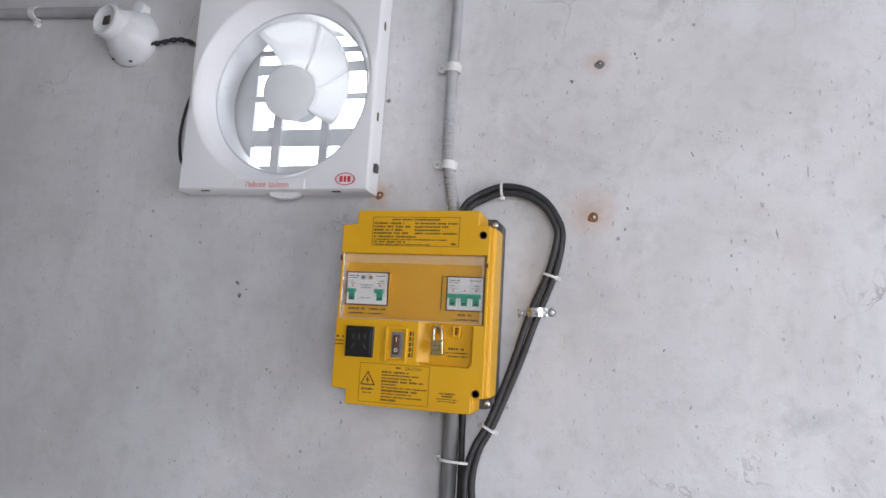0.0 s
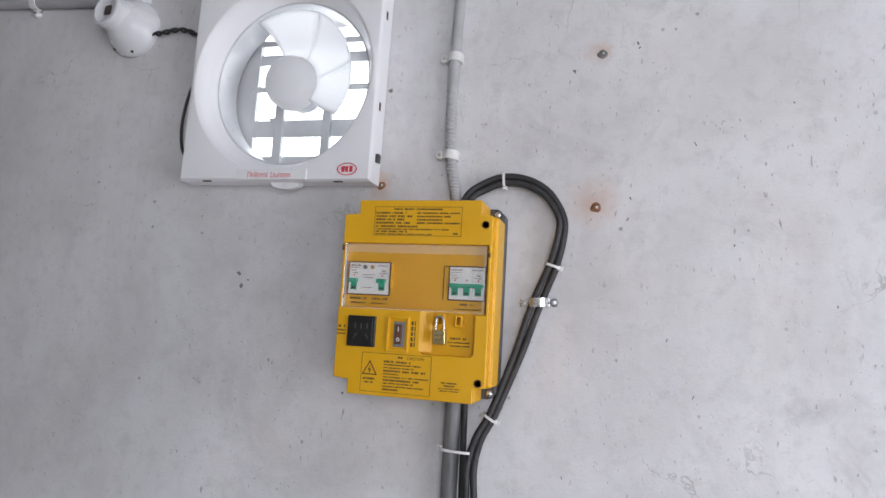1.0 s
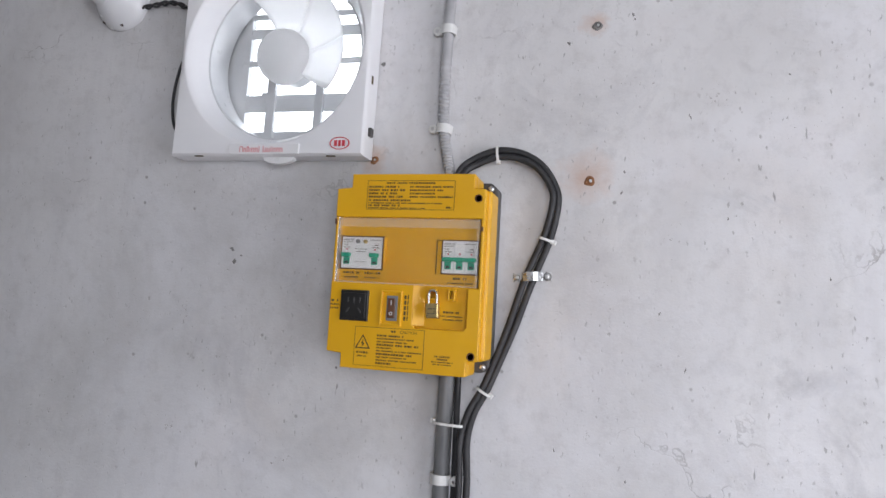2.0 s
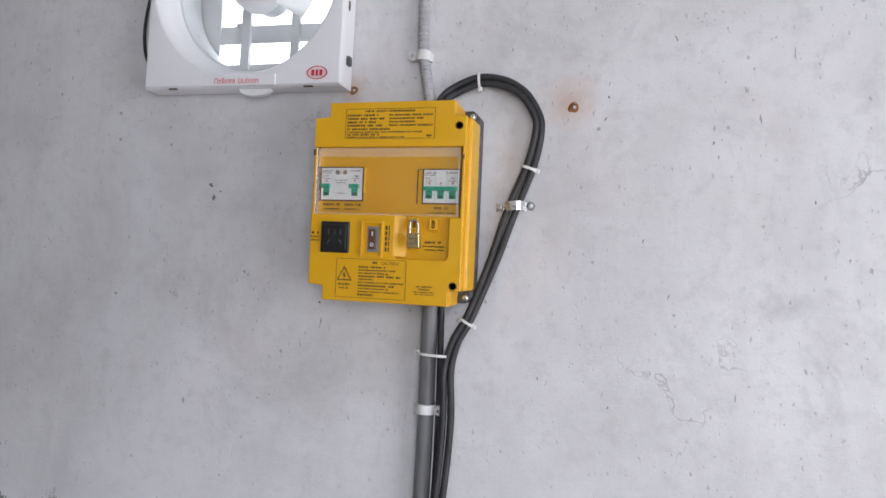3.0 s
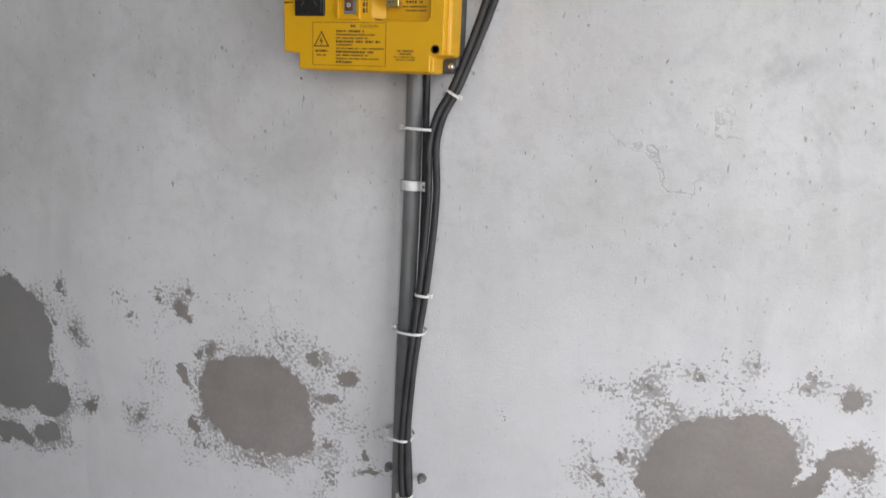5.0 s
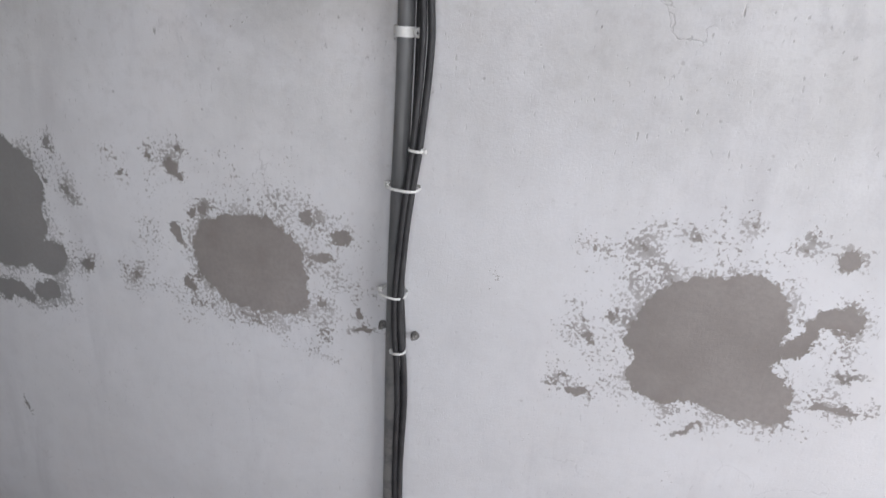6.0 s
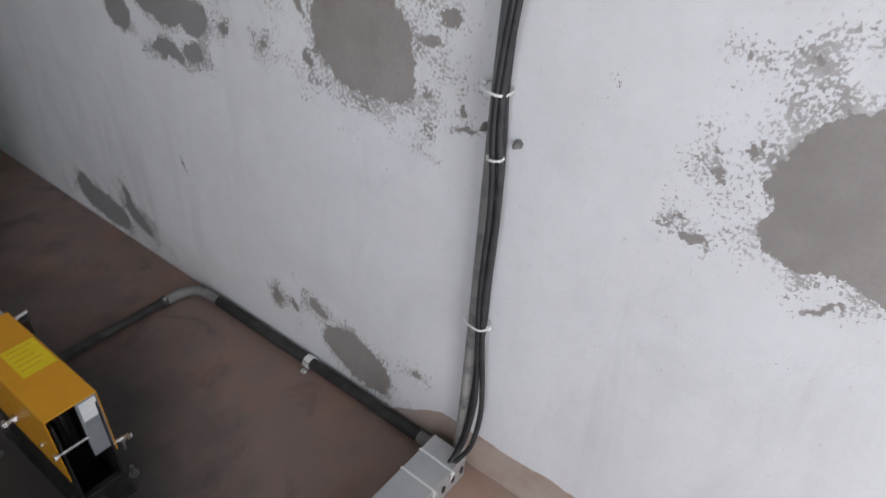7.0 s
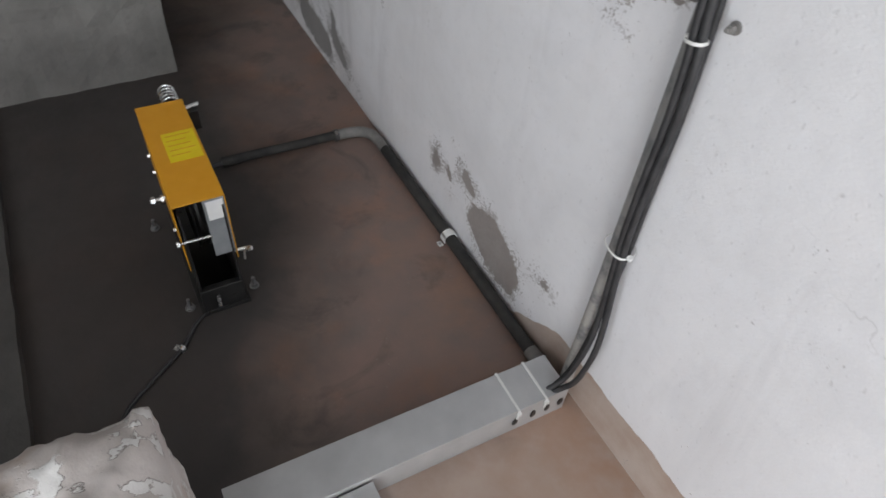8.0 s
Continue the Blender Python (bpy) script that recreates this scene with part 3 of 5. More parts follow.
# broken plastered stub of masonry beside the trunking
stub = lumpy(block(-0.095, 0.33, -1.55, -0.715, -0.01, 0.457, 0.0095), 0.006, 13, 3)
for v in stub.verts:
    if v.co.z > 0.22:
        edge = max(0.0, min(v.co.x + 0.095, -0.715 - v.co.y))
        q = Vector((v.co.x * 17, v.co.y * 23, 5.0))
        v.co.z += 0.014 * noise.noise(v.co * 11) - max(0.0, 0.055 - edge) ** 2 * 14
        flake = noise.noise(q) + 0.5 * noise.noise(q * 2.3)
        v.co.z += 0.012 * min(1.0, max(0.0, (flake - 0.05) * 3.2)) + 0.003 * noise.noise(v.co * 60)
stub_ob = tagged(part("masonry_stub", stub, STUB), "broken stub of masonry with flaking white plaster", "masonry stub")
for poly in stub_ob.data.polygons:
    poly.use_smooth = True

# ---------------- exhaust fan ----------------


def exhaust_fan():
    t = thing("exhaust_fan", pose(FAN[0], 0, FAN[1], 0, 0.6, 0), "square white plastic wall exhaust fan with red print", "exhaust fan")
    hw, hh = 0.1895, 0.195
    bm = bmesh.new()
    # square front plate that dips into a round bowl
    rim = []
    for k in range(16):
        u = k / 16 * 2 - 1
        rim.append((u * hw, -hh))
    rim += [(hw, (k / 16 * 2 - 1) * hh) for k in range(16)]
    rim += [(-(k / 16 * 2 - 1) * hw, hh) for k in range(16)]
    rim += [(-hw, -(k / 16 * 2 - 1) * hh) for k in range(16)]
    sides = len(rim)
    loops = []
    for inset, depth in ((0.0, -0.004), (0.0, -0.038), (0.0015, -0.042), (0.0045, -0.0455)):
        loops.append([bm.verts.new((x * (1 - inset / hw), depth, z * (1 - inset / hh))) for x, z in rim])
    for r, depth in ((0.1795, -0.0470), (0.1780, -0.0466), (0.175, -0.044), (0.171, -0.037), (0.167, -0.028), (0.163, -0.019), (0.159, -0.012), (0.1565, -0.006)):
        row = []
        for x, z in rim:
            a = math.atan2(z, x)
            row.append(bm.verts.new((r * math.cos(a), depth, r * math.sin(a))))
        loops.append(row)
    for a, b in zip(loops, loops[1:]):
        for k in range(sides):
            bm.faces.new((a[k], a[(k + 1) % sides], b[(k + 1) % sides], b[k]))
    bmesh.ops.recalc_face_normals(bm, faces=bm.faces)
    part("housing", bm, HOUSING, t, "", 0, True)
    part("duct", turned([(0.1565, 0.0065), (0.1535, 0.0050), (0.1525, -0.050), (0.1560, -0.050), (0.1595, 0.004), (0.1565, 0.0065)], 64), GREYISH, t, "shiny grey duct ring", 0, True)
    rear = bmesh.new()
    for x0, x1, z0, z1 in ((-0.163, -0.112, -0.163, 0.163), (0.152, 0.163, -0.163, 0.163), (-0.112, 0.152, 0.150, 0.163), (-0.112, 0.152, -0.163, -0.154)):
        box(x0, x1, 0.058, 0.070, z0, z1, rear)
    part("rear_frame", rear, GREYISH, t)
    # open shutter at the back
    for z, h in ((0.109, 0.012), (0.074, 0.022), (0.014, 0.012), (-0.067, 0.036), (-0.135, 0.026)):
        bm = bmesh.new()
        box(-0.112, 0.152, -0.0012, 0.0012, -h / 2, h / 2, bm)
        bmesh.ops.transform(bm, matrix=pose(0, 0.060, z, -10, 0, 0), verts=bm.verts)
        part("shutter_slat", bm, GREYISH, t)
    for x, w in ((-0.049, 0.009), (0.052, 0.008)):
        part("motor_strut", box(x - w, x + w, 0.044, 0.052, -0.150, -0.02), GREYISH, t)
    part("corner_gusset", slab([(-0.094, 0.070), (-0.058, 0.070), (-0.058, 0.030)], 0.0565, 0.0545), GREYISH, t)
    part("corner_gusset", slab([(-0.079, -0.046), (-0.056, -0.046), (-0.056, -0.074)], 0.0565, 0.0545), GREYISH, t)
    part("motor", turned([(0, -0.018), (0.036, -0.018), (0.040, -0.022), (0.040, -0.052), (0, -0.054)], 32), GREYISH, t, "", 0, True)
    hub = turned([(0, 0.034), (0.020, 0.033), (0.037, 0.029), (0.046, 0.021), (0.050, 0.010), (0.050, -0.010), (0.0, -0.012)], 40)
    part("hub", hub, TRANSLUCENT, t, "", 0, True)
    # three broad blades that nearly meet; they shorten towards the lower side
    for a0, tip0, tip1 in ((radians(-18), 0.110, 0.120), (radians(33.7), 0.120, 0.142), (radians(85.4), 0.142, 0.150)):
        bm = bmesh.new()
        rows = []
        for q in (0.0, 0.25, 0.5, 0.75, 0.93, 1.0):
            row = []
            for k in range(9):
                u = k / 8 * 2 - 1
                tip = tip0 + (tip1 - tip0) * k / 8
                r = 0.042 + (tip - 0.042) * q
                a = a0 + u * 0.4512 + (r - 0.04) * 2.2
                row.append(bm.verts.new((r * math.cos(a), -0.001 + 0.0003 * u, r * math.sin(a))))
            rows.append(row)
        for p, q in zip(rows, rows[1:]):
            for k in range(8):
                bm.faces.new((p[k], p[k + 1], q[k + 1], q[k]))
        blade = part("blade", bm, TRANSLUCENT, t, "", 0, True)
        mod = blade.modifiers.new("thickness", 'SOLIDIFY')
        mod.thickness = 0.0004
    plate = part("nameplate", slab([(-0.066, -0.193), (0.0715, -0.193), (0.0715, -0.1745), (-0.066, -0.1745)], -0.045, -0.0485), WHITE, t, "raised white nameplate with red print", 0.001)
    # the maker's two words as short upright strokes with cross bars
    bm = bmesh.new()
    rng = random.Random(11)
    x = -0.043
    for i, w in enumerate((7, 5, 4, 2, 6, 6, 2, 0, 7, 6, 2, 6, 5, 6)):
        top = -0.1800 if i in (0, 2, 6, 8, 10) else -0.1825
        if w:
            box(x, x + 0.0010, -0.0490, -0.0486, -0.1895, top, bm)
            if w > 2:
                box(x + w * 0.0009 - 0.0010, x + w * 0.0009, -0.0490, -0.0486, -0.1895, top - rng.uniform(0, 0.0015), bm)
                z = rng.choice((-0.1890, -0.1835, top - 0.0005))
                box(x + 0.0010, x + w * 0.0009 - 0.0010, -0.0490, -0.0486, z - 0.0005, z + 0.0005, bm)
        x += w * 0.0009 + 0.0018 + (0.003 if w == 0 else 0)
    tagged(part("print", bm, REDINK, plate), kind="stuff")
    badge = part("badge", turned([(0.0155, 0.0), (0.0175, 0.0), (0.0175, 0.0007), (0.0155, 0.0007), (0.0155, 0.0)], 40, None, pose(0.147, -0.0472, -0.1745) @ Matrix.Diagonal((1.05, 1, 0.62, 1))), REDINK, t, "red oval badge with plain marks")
    bm = bmesh.new()
    for x0, x1 in ((-0.010, -0.0045), (-0.0022, 0.0022), (0.0045, 0.010)):
        box(0.147 + x0, 0.147 + x1, -0.0480, -0.0474, -0.1795, -0.1695, bm)
    tagged(part("badge_mark", bm, REDINK, badge), kind="stuff")
    for x, z in ((0.1835, 0.105), (0.1835, -0.060)):
        part("side_slot", box(x + 0.0055, x + 0.0068, -0.032, -0.026, z - 0.007, z + 0.007), INK, t)
    part("side_catch", box(0.189, 0.195, -0.030, -0.018, -0.158, -0.143), DARKGREY, t, "", 0.001)
    part("cord_clip", box(-0.195, -0.189, -0.026, -0.010, -0.150, -0.110), BLACK, t, "", 0.001)
    part("bottom_lug", turned([(0, 0), (0.030, 0), (0.030, 0.012), (0, 0.012)], 24, None, pose(0.024, -0.020, -0.196) @ Matrix.Diagonal((1, 1, 0.35, 1))), WHITE, t, "", 0.001)
    for x in (-0.13, 0.13):
        part("bottom_slot", box(x - 0.008, x + 0.008, -0.044, -0.040, -0.1962, -0.1945), INK, t)
    return t


exhaust_fan()

# ---------------- lamp holder and upper left wiring ----------------


def lamp_holder():
    t = thing("lamp_holder", pose(-0.765, 0, 2.177), "white porcelain angled lamp holder without a bulb", "lamp holder")
    part("base", turned([(0, 0.0), (0.058, 0.0), (0.060, 0.006), (0.057, 0.014), (0.050, 0.026), (0.036, 0.042), (0.018, 0.052), (0, 0.054)], 40), CERAMIC, t, "", 0, True)
    aim = Matrix.Translation((-0.010, -0.022, 0.010)) @ Vector((-0.16, -0.97, 0.10)).to_track_quat('-Y', 'Z').to_matrix().to_4x4()
    part("socket", turned([(0.048, 0.0), (0.040, 0.012), (0.035, 0.024), (0.034, 0.036), (0.0355, 0.040), (0.034, 0.045), (0.029, 0.046), (0.025, 0.043), (0.014, 0.038), (0, 0.038)], 36, None, aim), CERAMIC, t, "", 0, True)
    part("contact", box(-0.008, 0.008, -0.0410, -0.037, -0.009, 0.009), DIRT, t).matrix_basis = aim
    for a, b in ((0.012, -0.052), (-0.03, -0.045)):
        part("screw_hole", turned([(0, 0.019), (0.0035, 0.019), (0.0035, 0.010)], 12, None, pose(a, 0, b)), DIRT, t)
    part("upper_lug", turned([(0, 0.020), (0.013, 0.018), (0.015, 0.0)], 24, None, pose(0.015, 0, 0.060)), CERAMIC, t, "", 0, True)
    return t


lamp_holder()


def wire(name, points, radius, material, label, category, group="", sides=12, steps=8):
    return tagged(part(name, tube(points, radius, sides, steps), material, None, "", 0, True), label, category, group)


# twisted flex from the lamp holder to the fan
flex = bmesh.new()
for ph in (0, math.pi):
    line = []
    for i in range(41):
        u = i / 40
        a = u * 22 + ph
        line.append((-0.716 + 0.133 * u, -0.010 + 0.003 * math.sin(a), 2.160 + -0.007 * u + 0.018 * math.sin(u * 4.2) * u + 0.003 * math.cos(a)))
    tube(line, 0.0026, 6, 1, flex)
tagged(part("lamp_flex", flex, CABLE, None, "", 0, True), "thin black twisted flex between lamp holder and fan", "cable")
wire("fan_cord", [(-0.588, -0.01, 2.083), (-0.613, -0.008, 2.035), (-0.624, -0.007, 1.977), (-0.618, -0.008, 1.927), (-0.598, -0.012, 1.897)], 0.0028, CABLE, "thin black cord at the side of the fan", "cable")
wire("ceiling_conduit", [(-1.527, -0.012, 2.287), (-1.120, -0.012, 2.257), (-0.846, -0.012, 2.238), (-0.784, -0.02, 2.226)], 0.011, CONDUIT, "grey plastic conduit running to the lamp holder", "conduit")


def conduit_clip(at, r, turn=0.0, label="white plastic saddle clip over a conduit", lift=0.0):
    t = thing("conduit_clip", pose(at[0], at[1], at[2], 0, turn, 0), label, "conduit clip", "conduit clips")
    w = 0.0075
    bm = bmesh.new()
    rows = []
    for k in range(17):
        a = math.pi * k / 16
        rows.append((math.cos(a), -math.sin(a)))
    inner = [[bm.verts.new(((r + 0.0004) * c, -r + (r + 0.0004) * s, z)) for c, s in rows] for z in (-w, w)]
    outer = [[bm.verts.new(((r + 0.003) * c, -r + (r + 0.003) * s, z)) for c, s in rows] for z in (-w, w)]
    for k in range(16):
        bm.faces.new((outer[0][k], outer[0][k + 1], outer[1][k + 1], outer[1][k]))
        bm.faces.new((inner[0][k], inner[1][k], inner[1][k + 1], inner[0][k + 1]))
        bm.faces.new((outer[0][k], inner[0][k], inner[0][k + 1], outer[0][k + 1]))
        bm.faces.new((outer[1][k], outer[1][k + 1], inner[1][k + 1], inner[1][k]))
    box(-(r + 0.003), -(r + 0.0004), -r, -0.0005, -w, w, bm)
    box(r + 0.0004, r + 0.003, -r, -0.0005, -w, w, bm)
    bmesh.ops.recalc_face_normals(bm, faces=bm.faces)
    part("strap", bm, TIE, t, "", 0, False)
    part("lug", turned([(0, 0.0), (0.0075, 0.0), (0.0075, 0.009), (0.006, 0.0105), (0, 0.0105)], 20, None, pose(r + 0.0100, -lift, 0)), TIE, t, "", 0, True)
    part("nail", turned([(0, 0.0125), (0.0028, 0.0122), (0.0032, 0.0103)], 12, None, pose(r + 0.0100, -lift, 0)), ZINC, t, "", 0, True)
    return t


# upper conduit into the top of the box
wire("upper_conduit", [(-0.098, -0.012, 2.900), (-0.083, -0.011, 2.300), (-0.079, -0.011, 2.191), (-0.082, -0.011, 2.071), (-0.083, -0.011, 1.966), (-0.080, -0.011, 1.900), (-0.068, -0.016, 1.842), (-0.056, -0.022, 1.795)], lambda u: 0.0088 + (0.0009 * math.sin(u * 280 * math.pi / 2) if u > 0.5 else 0.0003), CONDUIT,
     "grey plastic conduit, ribbed towards the distribution box", "conduit", "", 16, 40)
conduit_clip((-0.082, -0.0015, 2.071), 0.0098, 181)
conduit_clip((-0.080, -0.0015, 1.900), 0.0098, 184)
conduit_clip((-1.021, -0.0015, 2.2495), 0.011, 92)

# ---------------- distribution box ----------------


def distribution_box():
    t = thing("distribution_box", pose(-0.1065, 0, 1.655), "yellow plastic power distribution box with breakers behind a clear flap", "distribution box")
    base = part("base", slab([(-0.108, -0.148), (0.118, -0.148), (0.128, -0.138), (0.128, 0.139), (0.118, 0.149), (-0.108, 0.149), (-0.116, 0.139), (-0.116, -0.138)], -0.001, -0.036), DARKGREY, t, "dark grey back base", 0.003)
    for x in (-0.106, 0.1175):
        for z in (-0.139, 0.139):
            part("screw", turned([(0, 0.0405), (0.004, 0.039), (0.0055, 0.0355)], 16, None, pose(x, 0, z)), ZINC, base, "", 0, True)
    x0, x1, H, n = -0.1170, 0.1300, 0.1515, 0.0245

    def notched(a, b, h, k):
        """The four-notched outline of the cover."""
        return [(a + k, h), (b - k, h), (b - k, h - k + 0.002), (b, h - k), (b, -h + k), (b - k, -h + k - 0.002), (b - k, -h), (a + k, -h), (a + k, -h + k - 0.002), (a, -h + k), (a, h - k), (a + k, h - k + 0.002)]
    cover = part("cover", slab(notched(x0, x1, H, n), -0.034, -0.0850), YELLOW, t, "", 0.0045, False, 3)
    xr, k = 0.1235, 0.0180
    front = [(x0 + n, H - 0.001), (xr - k, H - 0.001), (xr - k, H - n + 0.002), (xr, H - n), (xr, -H + n), (xr - k, -H + n - 0.002), (xr - k, -H + 0.001), (x0 + n, -H + 0.001), (x0 + n, -H + n - 0.002), (x0 + 0.0005, -H + n), (x0 + 0.0005, -0.0190),
             (0.0200, -0.0190), (0.0200, -0.0790), (0.0245, -0.0840), (0.0985, -0.0840), (0.1030, -0.0790), (0.1030, -0.0215), (0.1188, -0.0215), (0.1188, 0.0825), (x0 + 0.0005, 0.0825), (x0 + 0.0005, H - n), (x0 + n, H - n + 0.002)]
    part("front_panel", slab(front, -0.0852, -0.0985), YELLOW, cover, "", 0.0016, False, 3)
    part("window_edge", box(x0 + 0.0008, -0.1110, -0.0975, -0.0852, -0.0188, 0.0823), YELLOW, cover, "", 0.0015)
    # sloping side of the lock recess
    slope = bmesh.new()
    lower = [slope.verts.new(p) for p in ((0.0203, -0.0981, -0.0805), (0.0350, -0.0853, -0.0805), (0.0203, -0.0853, -0.0805))]
    upper = [slope.verts.new((v.co.x, v.co.y, -0.0192)) for v in lower]
    slope.faces.new(lower)
    slope.faces.new(list(reversed(upper)))
    for a in range(3):
        slope.faces.new((lower[a], upper[a], upper[(a + 1) % 3], lower[(a + 1) % 3]))
    bmesh.ops.recalc_face_normals(slope, faces=slope.faces)
    part("recess_slope", slope, YELLOW, cover)
    # clear flap: a shallow tray hinged at the sides
    flap = bmesh.new()
    box(-0.1100, 0.1180, -0.1000, -0.0987, -0.0205, 0.0815, flap)
    box(-0.1100, -0.1088, -0.0986, -0.0860, -0.0185, 0.0815, flap)
    box(0.1168, 0.1180, -0.0986, -0.0860, -0.0205, 0.0815, flap)
    box(-0.1088, 0.1168, -0.0986, -0.0870, 0.0802, 0.0815, flap)
    part("clear_flap", flap, CLEAR, t, "clear plastic flap over the breakers").visible_shadow = False
    band = bmesh.new()
    box(-0.1085, 0.1165, -0.1006, -0.1002, 0.0670, 0.0800, band)
    box(-0.1085, 0.1165, -0.1006, -0.1002, -0.0203, -0.0180, band)
    box(0.1135, 0.1165, -0.1006, -0.1002, -0.0180, 0.0670, band)
    box(-0.1085, -0.1060, -0.1006, -0.1002, -0.0180, 0.0670, band)
    part("flap_edge", band, FROST, t, "frosted edge of the clear flap").visible_shadow = False
    part("flap_pin", box(0.1190, 0.1222, -0.1005, -0.0980, 0.0640, 0.0705), BROWN, t)
    part("flap_pin", box(-0.1165, -0.1135, -0.1000, -0.0970, 0.0700, 0.0790), BROWN, t)
    part("flap_ridge", box(-0.0360, -0.0335, -0.0915, -0.0852, 0.0140, 0.0520), YELLOW, t, "", 0.0007)

    def breaker(x0, x1, z0, z1, poles, label):
        zt = z0 + 0.0175
        frame_bm = bmesh.new()
        for a, b, c, d in ((x0 - 0.0022, x0, z0 - 0.002, z1 + 0.002), (x1, x1 + 0.0022, z0 - 0.002, z1 + 0.002), (x0, x1, z1, z1 + 0.002), (x0, x1, z0 - 0.002, z0)):
            box(a, b, -0.0862, -0.0846, c, d, frame_bm)
        body = part("breaker", box(x0, x1, -0.0880, -0.0800, z0, z1), WHITE, t, label, 0.0008)
        part("slot_edge", frame_bm, BROWN, body)
        for cx in poles:
            part("toggle", box(cx - 0.0072, cx + 0.0072, -0.0955, -0.0880, zt, zt + 0.0062), GREEN, body, "", 0.001)
            part("toggle_slot", box(cx - 0.0050, cx + 0.0050, -0.0888, -0.0879, zt - 0.0115, zt - 0.0002), GREEN, body)
            part("toggle_window", box(cx - 0.0030, cx + 0.0030, -0.0892, -0.0887, zt - 0.0100, zt - 0.0065), DARKGREY, body)
        if len(poles) == 3:
            part("toggle_bar", box(poles[0] - 0.0085, poles[-1] + 0.0085, -0.0945, -0.0895, zt + 0.0008, zt + 0.0060), GREEN, body, "green toggle bar", 0.001)
            for a, b in zip(poles, poles[1:]):
                part("pole_gap", box((a + b) / 2 - 0.0005, (a + b) / 2 + 0.0005, -0.0884, -0.0879, z0 + 0.001, z1 - 0.001), GREYISH, body)
        rows = [(x0 + 0.003, x0 + 0.020, z1 - 0.0045, 0.0026), (x0 + 0.003, x0 + 0.017, z1 - 0.0080, 0.0016), (x1 - 0.020, x1 - 0.003, z1 - 0.0045, 0.0018), (x0 + 0.004, x0 + 0.010, z1 - 0.0125, 0.0026), (x1 - 0.012, x1 - 0.004, z1 - 0.0125, 0.0026), (x1 - 0.016, x1 - 0.004, z1 - 0.0165, 0.0016), (x0 + 0.004, x0 + 0.014, z1 - 0.0165, 0.0016)]
        tagged(part("print", bars(rows, -0.0883), INK, body), kind="stuff")
        red = bmesh.new()
        for cx in poles:
            box(cx - 0.0012, cx + 0.0012, -0.0886, -0.0881, zt + 0.0105, zt + 0.0130, red)
        tagged(part("pole_mark", red, REDINK, body), kind="stuff")
        return body

    left = breaker(-0.1070, -0.0395, 0.0030, 0.0520, (-0.0980, -0.0510), "pale double breaker with green toggles")
    for i, mat in enumerate((SLATE, BRASS)):
        part("test_button", turned([(0, 0.0912), (0.003, 0.0908), (0.0034, 0.0880)], 16, None, pose(-0.0800 + i * 0.0125, 0, 0.0450)), mat, left, "", 0, True)
    tagged(part("print", bars([(-0.084, -0.064, 0.0330, 0.0016), (-0.082, -0.066, 0.0290, 0.0014), (-0.084, -0.066, 0.0130, 0.0012)], -0.0883), INK, left), kind="stuff")
    breaker(0.0585, 0.1125, 0.0005, 0.0495, (0.0675, 0.0855, 0.1035), "pale triple breaker with a linked green toggle")
    part("cut_line", box(0.0480, 0.0494, -0.0860, -0.0848, -0.001, 0.0510), INK, t)
    part("cut_line", box(0.0494, 0.0555, -0.0860, -0.0848, 0.0498, 0.0510), INK, t)
    tagged(part("print", bars([(-0.103, -0.076, -0.0040, 0.0050), (-0.067, -0.041, -0.0040, 0.0050), (-0.101, -0.077, -0.0110, 0.0030), (-0.067, -0.042, -0.0110, 0.0030), (0.076, 0.097, -0.0070, 0.0050), (0.068, 0.108, -0.0140, 0.0030)], -0.0856), INK, t), kind="stuff")
    # socket
    sock = part("power_socket", box(-0.0968, -0.0510, -0.1025, -0.0965, -0.0785, -0.0315), BLACK, t, "black flush power socket", 0.0012)
    face = part("socket_face", box(-0.0925, -0.0550, -0.1035, -0.1022, -0.0740, -0.0360), BLACK, sock, "", 0.0006)
    for x, z, a in ((-0.0738, -0.0475, 0), (-0.0835, -0.0625, 35), (-0.0640, -0.0625, -35), (-0.0835, -0.0470, 0), (-0.0640, -0.0470, 0)):
        bm = bmesh.new()
        box(-0.0010, 0.0010, -0.1040, -0.1034, -0.0042, 0.0042, bm)
        bmesh.ops.transform(bm, matrix=pose(x, 0, z, 0, a, 0), verts=bm.verts)
        part("pin_slot", bm, DARKGREY, face)
    # rocker switch in its own raised frame
    rim = bmesh.new()
    for a, b, c, d in ((-0.0320, -0.0285, -0.0830, -0.0300), (0.0000, 0.0030, -0.0830, -0.0300), (-0.0285, 0.0000, -0.0335, -0.0300), (-0.0285, 0.0000, -0.0830, -0.0795)):
        box(a, b, -0.1030, -0.0980, c, d, rim)
    sw = part("switch_rim", rim, YELLOW, t, "", 0.0008)
    part("rocker_frame", box(-0.0215, -0.0040, -0.1005, -0.0980, -0.0755, -0.0375), SLATE, sw, "", 0.0008)
    part("rocker", box(-0.0185, -0.0070, -0.1040, -0.1000, -0.0715, -0.0415), BROWN, sw, "dark brown rocker switch", 0.0012)
    part("rocker_mark", box(-0.0134, -0.0121, -0.1044, -0.1039, -0.0520, -0.0450), PAPER, sw)
    part("rocker_mark", turned([(0.0016, 0.1040), (0.0028, 0.1040), (0.0028, 0.1044), (0.0016, 0.1044), (0.0016, 0.1040)], 20, None, pose(-0.0128, 0, -0.0645)), PAPER, sw)
